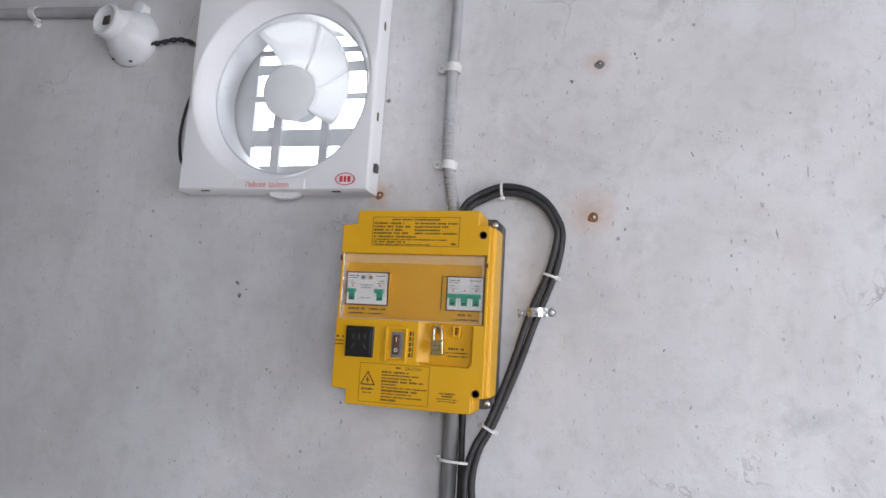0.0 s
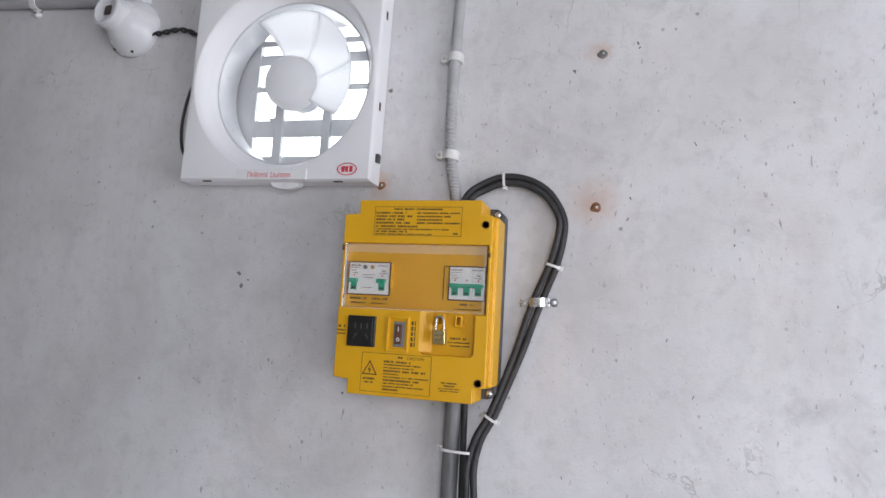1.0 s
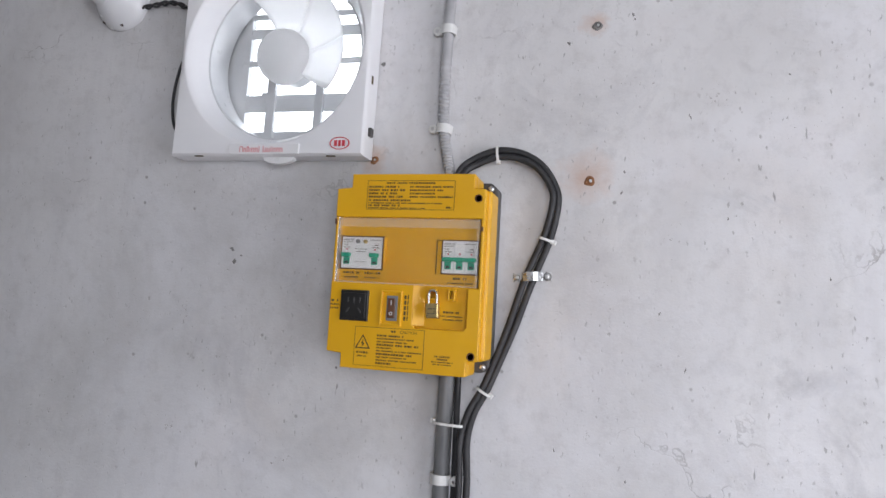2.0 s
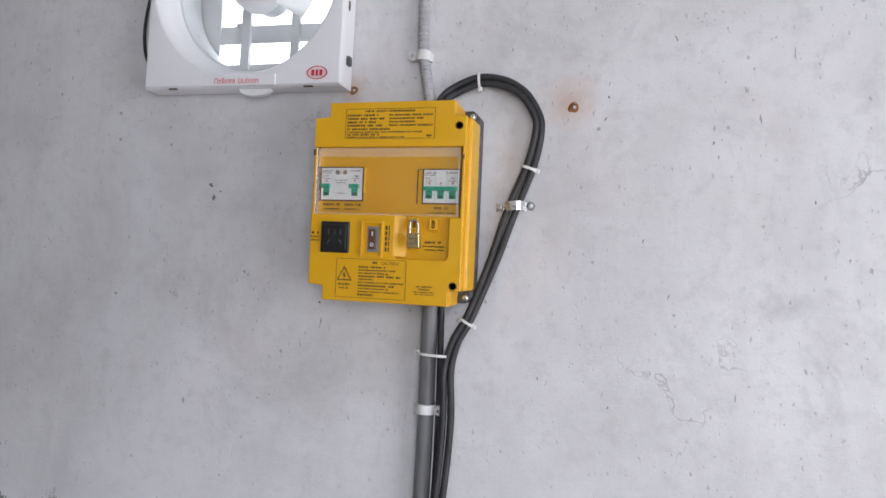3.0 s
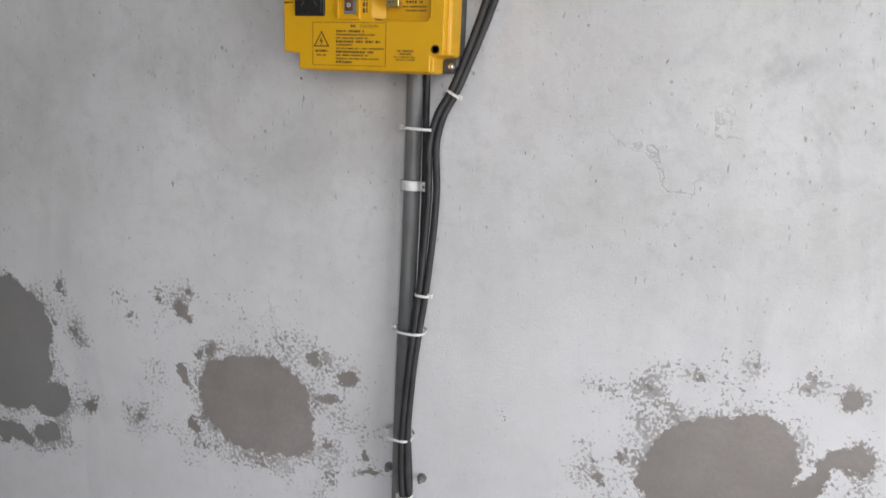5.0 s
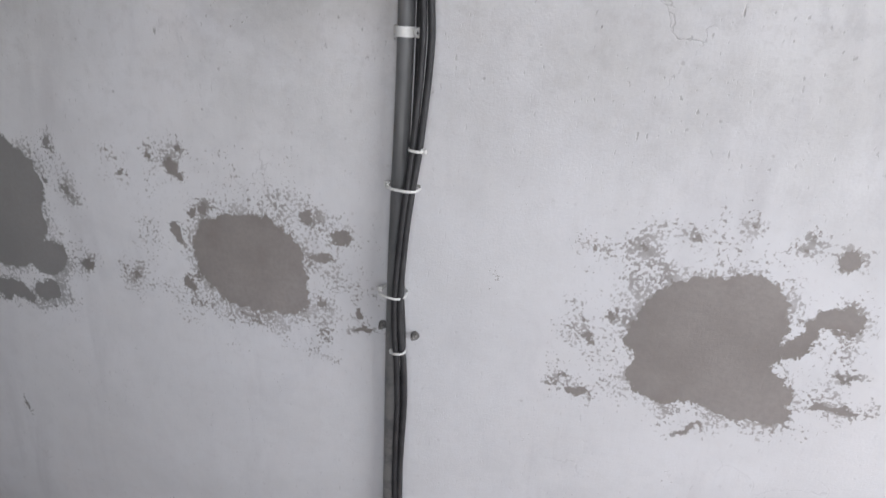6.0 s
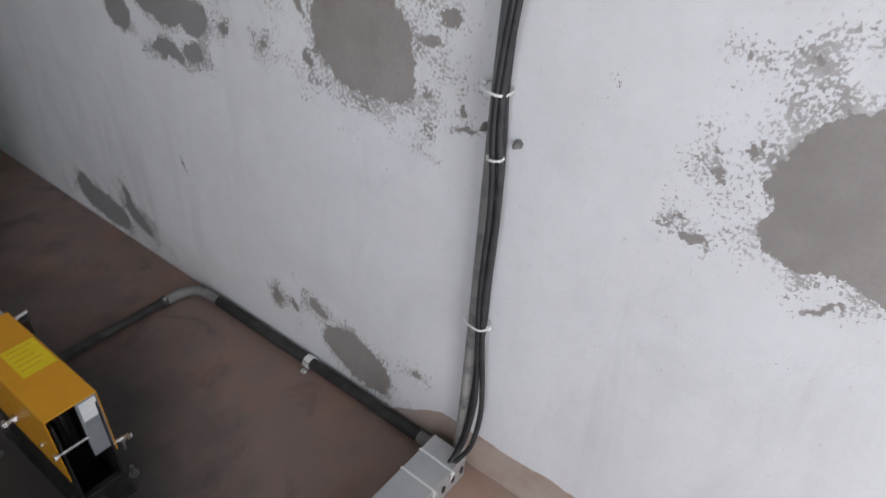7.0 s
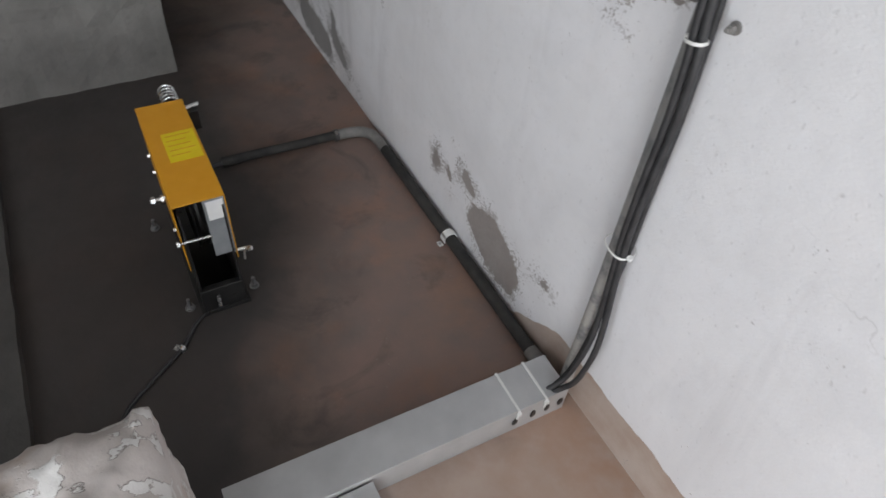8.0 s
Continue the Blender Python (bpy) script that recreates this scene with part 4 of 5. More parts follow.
    # two hasp eyes in the lock recess
    for x in (0.0500, 0.0785):
        bm = bmesh.new()
        for a, b, c, d in ((-0.0055, -0.003, -0.0085, 0.0085), (0.003, 0.0055, -0.0085, 0.0085), (-0.003, 0.003, 0.0055, 0.0085), (-0.003, 0.003, -0.0085, -0.0055)):
            box(x + a, x + b, -0.0985, -0.0850, -0.0320 + c, -0.0320 + d, bm)
        part("hasp_eye", bm, YELLOW, t, "", 0.0008)
    tagged(part("print", bars([(0.064, 0.088, -0.0580, 0.0044), (0.060, 0.094, -0.0640, 0.0026), (0.064, 0.094, -0.0690, 0.0026)], -0.0855), INK, t), kind="stuff")

    # printed panels on the front face
    def outline_box(x0, x1, z0, z1, w=0.0006):
        bm = bmesh.new()
        for a, b, c, d in ((x0, x1, z1 - w, z1), (x0, x1, z0, z0 + w), (x0, x0 + w, z0, z1), (x1 - w, x1, z0, z1)):
            box(a, b, -0.0989, -0.0984, c, d, bm)
        return bm
    tagged(part("print_frame", outline_box(-0.0660, 0.0755, 0.0945, 0.1400), INK, t), kind="stuff")
    rows = [(-0.034, 0.044, 0.1360, 0.0038)]
    for i in range(4):
        rows.append((-0.063, -0.014 + (i % 2) * 0.010, 0.1300 - i * 0.0052, 0.0042))
        rows.append((0.004, 0.072 - (i % 3) * 0.014, 0.1300 - i * 0.0052, 0.0036))
    rows += [(-0.063, 0.006, 0.1090, 0.0042), (-0.063, 0.056, 0.1045, 0.0028), (-0.063, -0.008, 0.1008, 0.0040), (-0.063, 0.030, 0.0968, 0.0026), (0.063, 0.071, 0.0985, 0.0042)]
    tagged(part("print", bars(rows, -0.0987), INK, t), kind="stuff")
    tagged(part("print_frame", outline_box(-0.0705, 0.0410, -0.1450, -0.0865), INK, t), kind="stuff")
    rows = []
    for i in range(10):
        rows.append((-0.034, 0.038 - (i * 7 % 5) * 0.006 - (0.030 if i in (0, 4, 9) else 0.0), -0.0985 - i * 0.0046, 0.0042 if i % 3 == 0 else 0.0028))
    rows += [(-0.012, -0.001, -0.0915, 0.0044), (-0.066, -0.047, -0.1255, 0.0044), (-0.064, -0.050, -0.1310, 0.0030),
             (0.058, 0.082, -0.1235, 0.0034), (0.062, 0.079, -0.1275, 0.0034), (0.054, 0.086, -0.1315, 0.0022), (0.056, 0.084, -0.1350, 0.0022)]
    rows += [(-0.1135, -0.1020, -0.0490, 0.0052), (-0.1150, -0.1010, -0.0550, 0.0036), (-0.1150, -0.0990, -0.0605, 0.0036)]
    tagged(part("print", bars(rows, -0.0987), INK, t), kind="stuff")
    side = bmesh.new()
    for i in range(5):
        box(0.0060, 0.0092, -0.0989, -0.0985, -0.0740 + i * 0.0080, -0.0680 + i * 0.0080, side)
        box(0.0112, 0.0128, -0.0989, -0.0985, -0.0740 + i * 0.0080, -0.0675 + i * 0.0080, side)
    tagged(part("print", side, INK, t), kind="stuff")
    # warning triangle
    tri = bmesh.new()
    c = Vector((-0.0567, 0, -0.1125))
    outer = [c + Vector((0.0145 * math.cos(a), 0, 0.0145 * math.sin(a))) for a in (math.pi / 2, math.pi * 7 / 6, math.pi * 11 / 6)]
    inner = [c + (p - c) * 0.76 for p in outer]
    va, vb = [tri.verts.new(p + Vector((0, -0.0989, 0))) for p in outer], [tri.verts.new(p + Vector((0, -0.0989, 0))) for p in inner]
    for i in range(3):
        tri.faces.new((va[i], va[(i + 1) % 3], vb[(i + 1) % 3], vb[i]))
    bolt = [(0.001, 0.007), (-0.003, 0.0), (-0.0003, 0.0), (-0.0012, -0.006), (0.003, 0.0013), (0.0003, 0.0013)]
    tri.faces.new([tri.verts.new((c.x + x, -0.0989, c.z + z)) for x, z in bolt])
    bmesh.ops.recalc_face_normals(tri, faces=tri.faces)
    part("warning_triangle", tri, INK, t)
    lettering("caution_word", "CAUTION", 0.0060, pose(0.0020, -0.0989, -0.0937, 90, 0, 0), INK, t)
    for x, z in ((0.1125, 0.1130), (0.1125, -0.1205)):
        part("cover_screw", turned([(0.0060, 0.0982), (0.0060, 0.0990), (0.0048, 0.0990), (0.0044, 0.0985), (0, 0.0985)], 24, None, pose(x, 0, z)), BROWN, t, "dark recessed cover screw", 0, True)
    return t


distribution_box()


def padlock():
    t = thing("padlock", pose(-0.0550, -0.0975, 1.6130, 0, -3, 0), "small brass padlock hanging in the lock recess", "padlock")
    part("body", box(-0.0095, 0.0095, -0.010, 0.002, -0.026, -0.004), BRASS, t, "", 0.0015)
    part("shackle", tube([(-0.0062, -0.004, -0.006), (-0.0062, -0.004, 0.008), (-0.0045, -0.004, 0.0135), (0, -0.004, 0.0155), (0.0045, -0.004, 0.0135), (0.0062, -0.004, 0.008), (0.0062, -0.004, -0.006)], 0.0016, 10, 5), ZINC, t, "bright steel shackle", 0, True)
    tagged(part("print", bars([(-0.006, 0.006, -0.012, 0.002), (-0.006, 0.005, -0.019, 0.002)], -0.0102), DARKGREY, t), kind="stuff")
    return t


padlock()

# ---------------- pipe, cables and ties on the wall ----------------
PIPE_LINE = [(-0.050, -0.0138, 1.53), (-0.0505, -0.0138, 1.40), (-0.051, -0.0138, 1.26), (-0.0540, -0.0138, 1.10), (-0.0565, -0.0138, 0.95), (-0.0565, -0.0138, 0.80), (-0.055, -0.0138, 0.60), (-0.054, -0.0138, 0.40), (-0.054, -0.0138, 0.20), (-0.057, -0.0145, 0.05), (-0.058, -0.0145, 0.004)]
wire("cable_pipe", PIPE_LINE, 0.0130, PIPE, "scuffed grey plastic pipe running down from the box", "pipe", "", 20)
LOOP = [(-0.052, -0.040, 1.775), (-0.041, -0.026, 1.822), (-0.023, -0.018, 1.841), (0.014, -0.016, 1.856), (0.053, -0.016, 1.852), (0.085, -0.016, 1.833), (0.106, -0.016, 1.800), (0.109, -0.016, 1.773), (0.099, -0.015, 1.724),
        (0.079, -0.012, 1.671), (0.067, -0.014, 1.634), (0.052, -0.018, 1.583), (0.033, -0.022, 1.530), (0.014, -0.026, 1.482), (-0.005, -0.030, 1.445), (-0.0145, -0.031, 1.400), (-0.0115, -0.031, 1.335), (-0.0140, -0.031, 1.262),
        (-0.0215, -0.031, 1.168), (-0.0285, -0.033, 1.106), (-0.0365, -0.036, 1.025), (-0.0430, -0.037, 0.916), (-0.0405, -0.036, 0.840), (-0.0345, -0.034, 0.785), (-0.0310, -0.032, 0.700), (-0.0325, -0.032, 0.600), (-0.0325, -0.032, 0.500),
        (-0.0270, -0.030, 0.400), (-0.0185, -0.029, 0.300), (-0.0155, -0.031, 0.220), (-0.0220, -0.040, 0.130), (-0.0340, -0.058, 0.085), (-0.0500, -0.110, 0.055), (-0.0600, -0.250, 0.046)]


def beside(line, dx, dy, sway, seed):
    """A line that keeps to one side of another; the bundle opens towards the floor."""
    out = []
    for i, (x, y, z) in enumerate(line):
        a, b = Vector(line[max(i - 1, 0)]), Vector(line[min(i + 1, len(line) - 1)])
        d = (b - a).normalized()
        nrm = Vector((d.z, 0, -d.x))
        spread = 1.0 + 0.7 * max(0.0, min(1.0, (0.42 - z) / 0.2)) * (1.0 if z > 0.1 else 0.4)
        off = nrm * (dx * spread + sway * math.sin(i * 0.9 + seed)) + Vector((0, dy, 0))
        out.append((x - off.x, y + off.y, z - off.z))
    return out


wire("power_cable", beside(LOOP, 0.0049, 0.001, 0.0012, 0), 0.0056, CABLE, "thick black power cable looping from the box to the floor", "cable", "power cables", 12, 7)
wire("power_cable", beside(LOOP, -0.0047, -0.002, 0.0015, 2), 0.0054, CABLE, "thick black power cable looping from the box to the floor", "cable", "power cables", 12, 7)
wire("power_cable", [(-0.032, -0.016, 1.53), (-0.031, -0.014, 1.43), (-0.0300, -0.013, 1.335), (-0.0305, -0.013, 1.25), (-0.033, -0.014, 1.168), (-0.0365, -0.017, 1.10), (-0.040, -0.022, 1.02), (-0.041, -0.022, 0.92), (-0.037, -0.018, 0.83), (-0.035, -0.012, 0.70),
                     (-0.0355, -0.011, 0.55), (-0.034, -0.011, 0.45), (-0.036, -0.013, 0.35), (-0.039, -0.016, 0.22), (-0.042, -0.026, 0.13), (-0.047, -0.055, 0.07), (-0.058, -0.12, 0.04)], 0.0052, CABLE, "black cable straight down beside the grey pipe", "cable", "power cables", 12, 7)


def cable_tie(at, rx, ry, turn, head=-1):
    """A nylon strap round a bundle: at its middle, rx half width, ry half depth."""
    t = thing("cable_tie", pose(at[0], at[1], at[2], 0, turn, 0), "white nylon cable tie round the cables", "cable tie", "cable ties")
    ring = bmesh.new()
    n = 28
    loops = [[], [], [], []]
    for k in range(n):
        a = 2 * math.pi * k / n
        c, s = math.copysign(abs(math.cos(a)) ** 0.75, math.cos(a)), math.copysign(abs(math.sin(a)) ** 0.75, math.sin(a))
        for j, (o, z) in enumerate(((0, -0.0020), (0.0013, -0.0020), (0.0013, 0.0020), (0, 0.0020))):
            loops[j].append(ring.verts.new(((rx + o) * c, (ry + o) * s, z)))
    for j in range(4):
        p, q = loops[j], loops[(j + 1) % 4]
        for k in range(n):
            ring.faces.new((p[k], p[(k + 1) % n], q[(k + 1) % n], q[k]))
    bmesh.ops.recalc_face_normals(ring, faces=ring.faces)
    part("strap", ring, TIE, t)
    part("lock_head", box(head * (rx + 0.001) - 0.0042, head * (rx + 0.001) + 0.0042, -0.004, 0.003, -0.0036, 0.0036), TIE, t, "", 0.001)
    return t


for at, rx, ry, turn, head in (
        ((0.015, -0.016, 1.8560), 0.0115, 0.009, 86, 1), ((0.0975, -0.015, 1.718), 0.0115, 0.009, 18, 1),
        ((0.0125, -0.026, 1.479), 0.0115, 0.010, 30, 1), ((-0.0370, -0.021, 1.425), 0.0290, 0.020, 2, -1), ((-0.0215, -0.031, 1.168), 0.0112, 0.010, 4, 1),
        ((-0.0440, -0.022, 1.104), 0.0265, 0.022, 3, -1), ((-0.0550, -0.024, 0.917), 0.0225, 0.0225, 6, -1), ((-0.0375, -0.035, 0.811), 0.0115, 0.010, -10, -1),
        ((-0.0440, -0.022, 0.458), 0.0245, 0.0205, 8, 1)):
    cable_tie(at, rx, ry, turn, head)
conduit_clip((-0.0508, -0.0005, 1.338), 0.0142, 1, "white plastic saddle clip over the grey pipe", 0.016)


def saddle_clamp():
    t = thing("saddle_clamp", pose(0.0765, -0.0008, 1.660, 0, -4, 0), "bright steel saddle clamp screwed over the black cables", "saddle clamp")
    prof = [(-0.030, 0.0), (-0.016, 0.0), (-0.0145, 0.010), (-0.011, 0.0195), (-0.005, 0.0235), (0.005, 0.0235), (0.011, 0.0195), (0.0145, 0.010), (0.016, 0.0), (0.030, 0.0)]
    bm = bmesh.new()
    rows = [[bm.verts.new((x, -h - o, z)) for x, h in prof] for o, z in ((0, -0.007), (0, 0.007))]
    for k in range(len(prof) - 1):
        bm.faces.new((rows[0][k], rows[0][k + 1], rows[1][k + 1], rows[1][k]))
    strap = part("strap", bm, ZINC, t)
    mod = strap.modifiers.new("thickness", 'SOLIDIFY')
    mod.thickness, mod.offset = 0.0016, 0
    for x in (-0.024, 0.024):
        part("screw", turned([(0, 0.0055), (0.0035, 0.005), (0.0052, 0.002), (0.0052, 0.0)], 16, None, pose(x, 0, 0)), ZINC, t, "", 0, True)
        part("washer", turned([(0.0066, 0.0), (0.0066, 0.0016), (0, 0.0018)], 20, None, pose(x, 0, 0)), ELBOW if x > 0 else ZINC, t, "", 0, True)
    return t


saddle_clamp()


def wall_plug(x, z, r, material, label):
    t = thing("wall_plug", pose(x, 0, z), label, "wall plug", "old fixing holes")
    rim = turned([(r * 1.6, 0.0002), (r * 1.35, 0.0012), (r, 0.0022), (r * 0.75, 0.0006), (0, 0.0005)], 22)
    for v in rim.verts:
        k = 1 + 0.45 * noise.noise(v.co * 110 + Vector((x * 40, 0, z * 40)))
        v.co.x, v.co.z = v.co.x * k, v.co.z * k
    part("socket_rim", rim, material, t, "", 0, True)
    part("screw_stub", turned([(0, 0.0035), (r * 0.45, 0.0033), (r * 0.5, 0.0)], 12, None, pose(r * 0.3, 0, r * 0.15)), ZINC, t, "dull steel screw end", 0, True)
    return t


def chip(x, z, w, h, turn, material=ELBOW):
    """A shallow chip knocked out of the plaster, with a ragged outline."""
    w, h = w * 0.72, h * 0.72
    bm = bmesh.new()
    ring = []
    for k in range(14):
        a = 2 * math.pi * k / 14
        f = 1 + 0.75 * noise.noise(Vector((math.cos(a) * 1.6 + x * 31, math.sin(a) * 1.6, z * 37)))
        ring.append(bm.verts.new((w * f * math.cos(a), -0.0004, h * f * math.sin(a))))
    mid = bm.verts.new((w * 0.15, -0.0011, 0))
    for k in range(14):
        bm.faces.new((ring[k], ring[(k + 1) % 14], mid))
    bmesh.ops.recalc_face_normals(bm, faces=bm.faces)
    ob = part("plaster_chip", bm, material)
    ob.matrix_basis = pose(x, 0, z, 0, turn, 0)
    return tagged(ob, "small dark chip knocked out of the plaster", "plaster chip", "plaster chips")


wall_plug(0.163, 2.068, 0.0046, ELBOW, "old steel screw plug in the wall")
wall_plug(0.160, 1.814, 0.0050, RUST, "rusty screw plug in the plaster")
wall_plug(-0.205, 1.851, 0.0042, RUST, "rusty screw plug under the fan")
for cx, cz, cw, ch, ct in ((0.119, 2.041, 0.0055, 0.0035, 40), (0.218, 2.083, 0.0022, 0.0045, -25), (0.221, 2.075, 0.002, 0.003, 20), (-0.200, 2.022, 0.0065, 0.0045, 10), (0.212, 1.829, 0.0022, 0.004, -20),
                           (0.209, 1.796, 0.002, 0.0035, 20), (-0.470, 1.689, 0.007, 0.004, 30), (-0.464, 1.666, 0.005, 0.006, 0), (-0.451, 1.678, 0.003, 0.002, 0), (-0.265, 1.540, 0.003, 0.004, 0), (-0.249, 1.493, 0.0028, 0.003, 0),
                           (0.306, 1.915, 0.0012, 0.007, -25), (0.362, 1.758, 0.0018, 0.003, 0), (0.443, 1.975, 0.002, 0.002, 0), (-0.562, 1.794, 0.002, 0.003, 0), (-0.336, 1.745, 0.0018, 0.002, 0), (0.269, 1.613, 0.0015, 0.004, 30),
                           (0.497, 1.674, 0.0015, 0.003, 0), (0.121, 1.397, 0.0012, 0.005, -15), (0.227, 1.363, 0.0015, 0.003, 0), (0.307, 1.532, 0.0012, 0.006, 20)):
    chip(cx, cz, cw, ch, ct)


def stud(x, z, label):
    t = thing("wall_stud", pose(x, 0, z), label, "wall stud", "studs at the pipe")
    part("shank", turned([(0, 0.017), (0.003, 0.017), (0.003, 0.0)], 12), ELBOW, t, "", 0, True)
    part("nut", turned([(0, 0.012), (0.0055, 0.012), (0.0055, 0.005), (0, 0.005)], 6), ELBOW, t)
    part("washer", turned([(0.008, 0.0), (0.008, 0.003), (0, 0.003)], 20), ELBOW, t, "", 0, True)
    return t


stud(-0.020, 0.829, "short rusty stud with a nut beside the pipe")
stud(-0.081, 0.838, "short rusty stud with a nut beside the pipe")

# ---------------- floor conduit ----------------
wire("floor_conduit", [(-0.150, -0.024, 0.018), (-0.40, -0.023, 0.018), (-0.70, -0.024, 0.018), (-0.915, -0.025, 0.018)], 0.0145, FLOORPIPE, "black dusty conduit along the foot of the wall", "conduit", "floor conduits", 18)
wire("conduit_elbow", [(-0.900, -0.025, 0.018), (-0.945, -0.026, 0.018), (-0.982, -0.036, 0.018), (-1.004, -0.063, 0.018), (-1.011, -0.105, 0.018), (-1.012, -0.130, 0.018)], 0.0150, ELBOW, "grey plastic conduit elbow on the floor", "conduit elbow", "", 18)
wire("floor_conduit", [(-1.012, -0.120, 0.019), (-1.016, -0.22, 0.017), (-1.020, -0.33, 0.017), (-1.021, -0.435, 0.017)], 0.0125, FLOORPIPE, "black dusty conduit from the elbow to the governor", "conduit", "floor conduits", 18)
wire("conduit_end", [(-0.125, -0.024, 0.018), (-0.162, -0.024, 0.018)], 0.0165, ELBOW, "grey collar at the end of the floor conduit", "conduit collar", "", 18)


wire("conduit_end", [(-1.021, -0.405, 0.017), (-1.021, -0.445, 0.017)], 0.0138, FLOORPIPE, "grey collar at the end of the conduit near the governor", "conduit collar", "", 18)
wire("governor_flex", [(-1.021, -0.435, 0.017), (-1.010, -0.48, 0.020), (-0.96, -0.52, 0.035), (-0.87, -0.545, 0.06)], 0.007, CABLE, "short black flex from the conduit into the governor", "cable")


def floor_clamp(x, y, z, turn, r, label):
    t = thing("conduit_clamp", pose(x, y, z, 0, 0, turn), label, "conduit clamp", "floor conduit clamps")
    bm = bmesh.new()
    for k in range(15):
        a0, a1 = radians(-30 + k * 16), radians(-30 + (k + 1) * 16)
        q = []
        for w in (-0.010, 0.010):
            for rr in (r + 0.0006, r + 0.0036):
                for a in (a0, a1):
                    q.append(bm.verts.new((w, -rr * math.cos(a), rr * math.sin(a))))
        for f in ((0, 1, 3, 2), (4, 6, 7, 5), (2, 3, 7, 6), (0, 4, 5, 1), (0, 2, 6, 4), (1, 5, 7, 3)):
            bm.faces.new([q[i] for i in f])
    bmesh.ops.remove_doubles(bm, verts=bm.verts, dist=1e-5)
    part("strap", bm, TIE, t, "", 0, True)
    part("foot", box(-0.008, 0.008, -r - 0.014, -r - 0.002, -z + 0.0005, -z + 0.004), TIE, t, "", 0.001)
    part("screw", turned([(0, 0.0), (0.004, 0.0), (0.004, 0.003), (0, 0.004)], 12, None, pose(0, -r - 0.009, -z + 0.004, -90, 0, 0)), ZINC, t)
    return t


floor_clamp(-0.530, -0.0235, 0.018, 0, 0.0147, "white plastic clamp over the black floor conduit")
elbow_clip = thing("elbow_screw", pose(-1.012, -0.126, 0.018), "small bright screw clip on the elbow's end", "screw clip")
part("band", turned([(0.0151, -0.006), (0.0168, -0.006), (0.0168, 0.006), (0.0151, 0.006), (0.0151, -0.006)], 24), DARKGREY, elbow_clip, "", 0, True)
part("screw", turned([(0, 0.0), (0.0045, 0.0), (0.0045, 0.008), (0, 0.009)], 8, None, pose(0.012, 0, 0.014, -60, 0, 0)), ZINC, elbow_clip)

# ---------------- steel trunking ----------------
TR_H = 0.078


def trunking():
    t = thing("cable_trunking", pose(-0.068, -0.032, 0.0, 0, 0, -1.0), "long galvanised steel cable trunking with a flat lid", "cable trunking")
    w, L = 0.0415, 0.650
    bm = box(-w, w, -L, 0.0, 0.0005, 0.002)
    box(-w, -w + 0.0015, -L, 0.0, 0.002, TR_H - 0.0025, bm)
    box(w - 0.0015, w, -L, 0.0, 0.002, TR_H - 0.0025, bm)
    part("tray", bm, STEEL, t)
    o, q, top = w + 0.0018, w + 0.0004, TR_H
    lid = slab([(-o, top - 0.014), (-o, top), (o, top), (o, top - 0.014), (q, top - 0.014), (q, top - 0.0022), (-q, top - 0.0022), (-q, top - 0.014)], -0.004, -L)
    part("lid", lid, STEEL, t, "flat folded steel lid", 0.0006)
    for y in (-0.014, -0.045, -0.078, -0.119):
        bm = turned([(0, 0.0), (0.0074, 0.0), (0.0074, -0.001)], 14, None, Matrix.Translation((w + 0.0023, y, 0.036)) @ pose(0, 0, 0, 0, 0, 90) @ Matrix.Diagonal((0.85, 1, 1.6, 1)))
        part("punched_slot", bm, BLACK, t)
    return t


trunking()


def trunk_strap(y):
    t = thing("trunking_tie", pose(-0.068, -0.032, 0, 0, 0, -1.0), "white cable tie strapped round the steel trunking", "cable tie", "trunking ties")
    w = 0.0440
    bm = bmesh.new()
    box(-w, w + 0.0006, y - 0.0024, y + 0.0024, TR_H + 0.0003, TR_H + 0.0016, bm)
    box(w + 0.0004, w + 0.0017, y - 0.0024, y + 0.0024, TR_H - 0.030, TR_H + 0.0016, bm)
    box(-w - 0.0014, -w, y - 0.0024, y + 0.0024, 0.004, TR_H + 0.0016, bm)
    part("strap", bm, TIE, t)
    part("lock_head", box(w, w + 0.006, y - 0.0045, y + 0.0045, TR_H - 0.014, TR_H - 0.004), TIE, t, "", 0.001)
    return t


trunk_strap(-0.055)
trunk_strap(-0.117)
side_t = thing("side_trunking", pose(0.008, -0.449, 0), "short galvanised side length of steel trunking", "cable trunking")
part("tray", box(-0.036, 0.040, -0.225, 0.0, 0.0005, 0.060), STEEL, side_t, "", 0.0012)
part("lid", box(-0.0375, 0.042, -0.225, 0.002, 0.0605, 0.0625), STEEL, side_t, "", 0.0006)

# ---------------- overspeed governor on the floor ----------------


def hex_nut(at, r, h, axis, material, parent, name="nut"):
    turn = Vector(axis).to_track_quat('-Y', 'Z').to_matrix().to_4x4()
    return part(name, turned([(0, 0.0), (r, 0.0), (r, h), (0, h)], 6, None, Matrix.Translation(at) @ turn), material, parent)


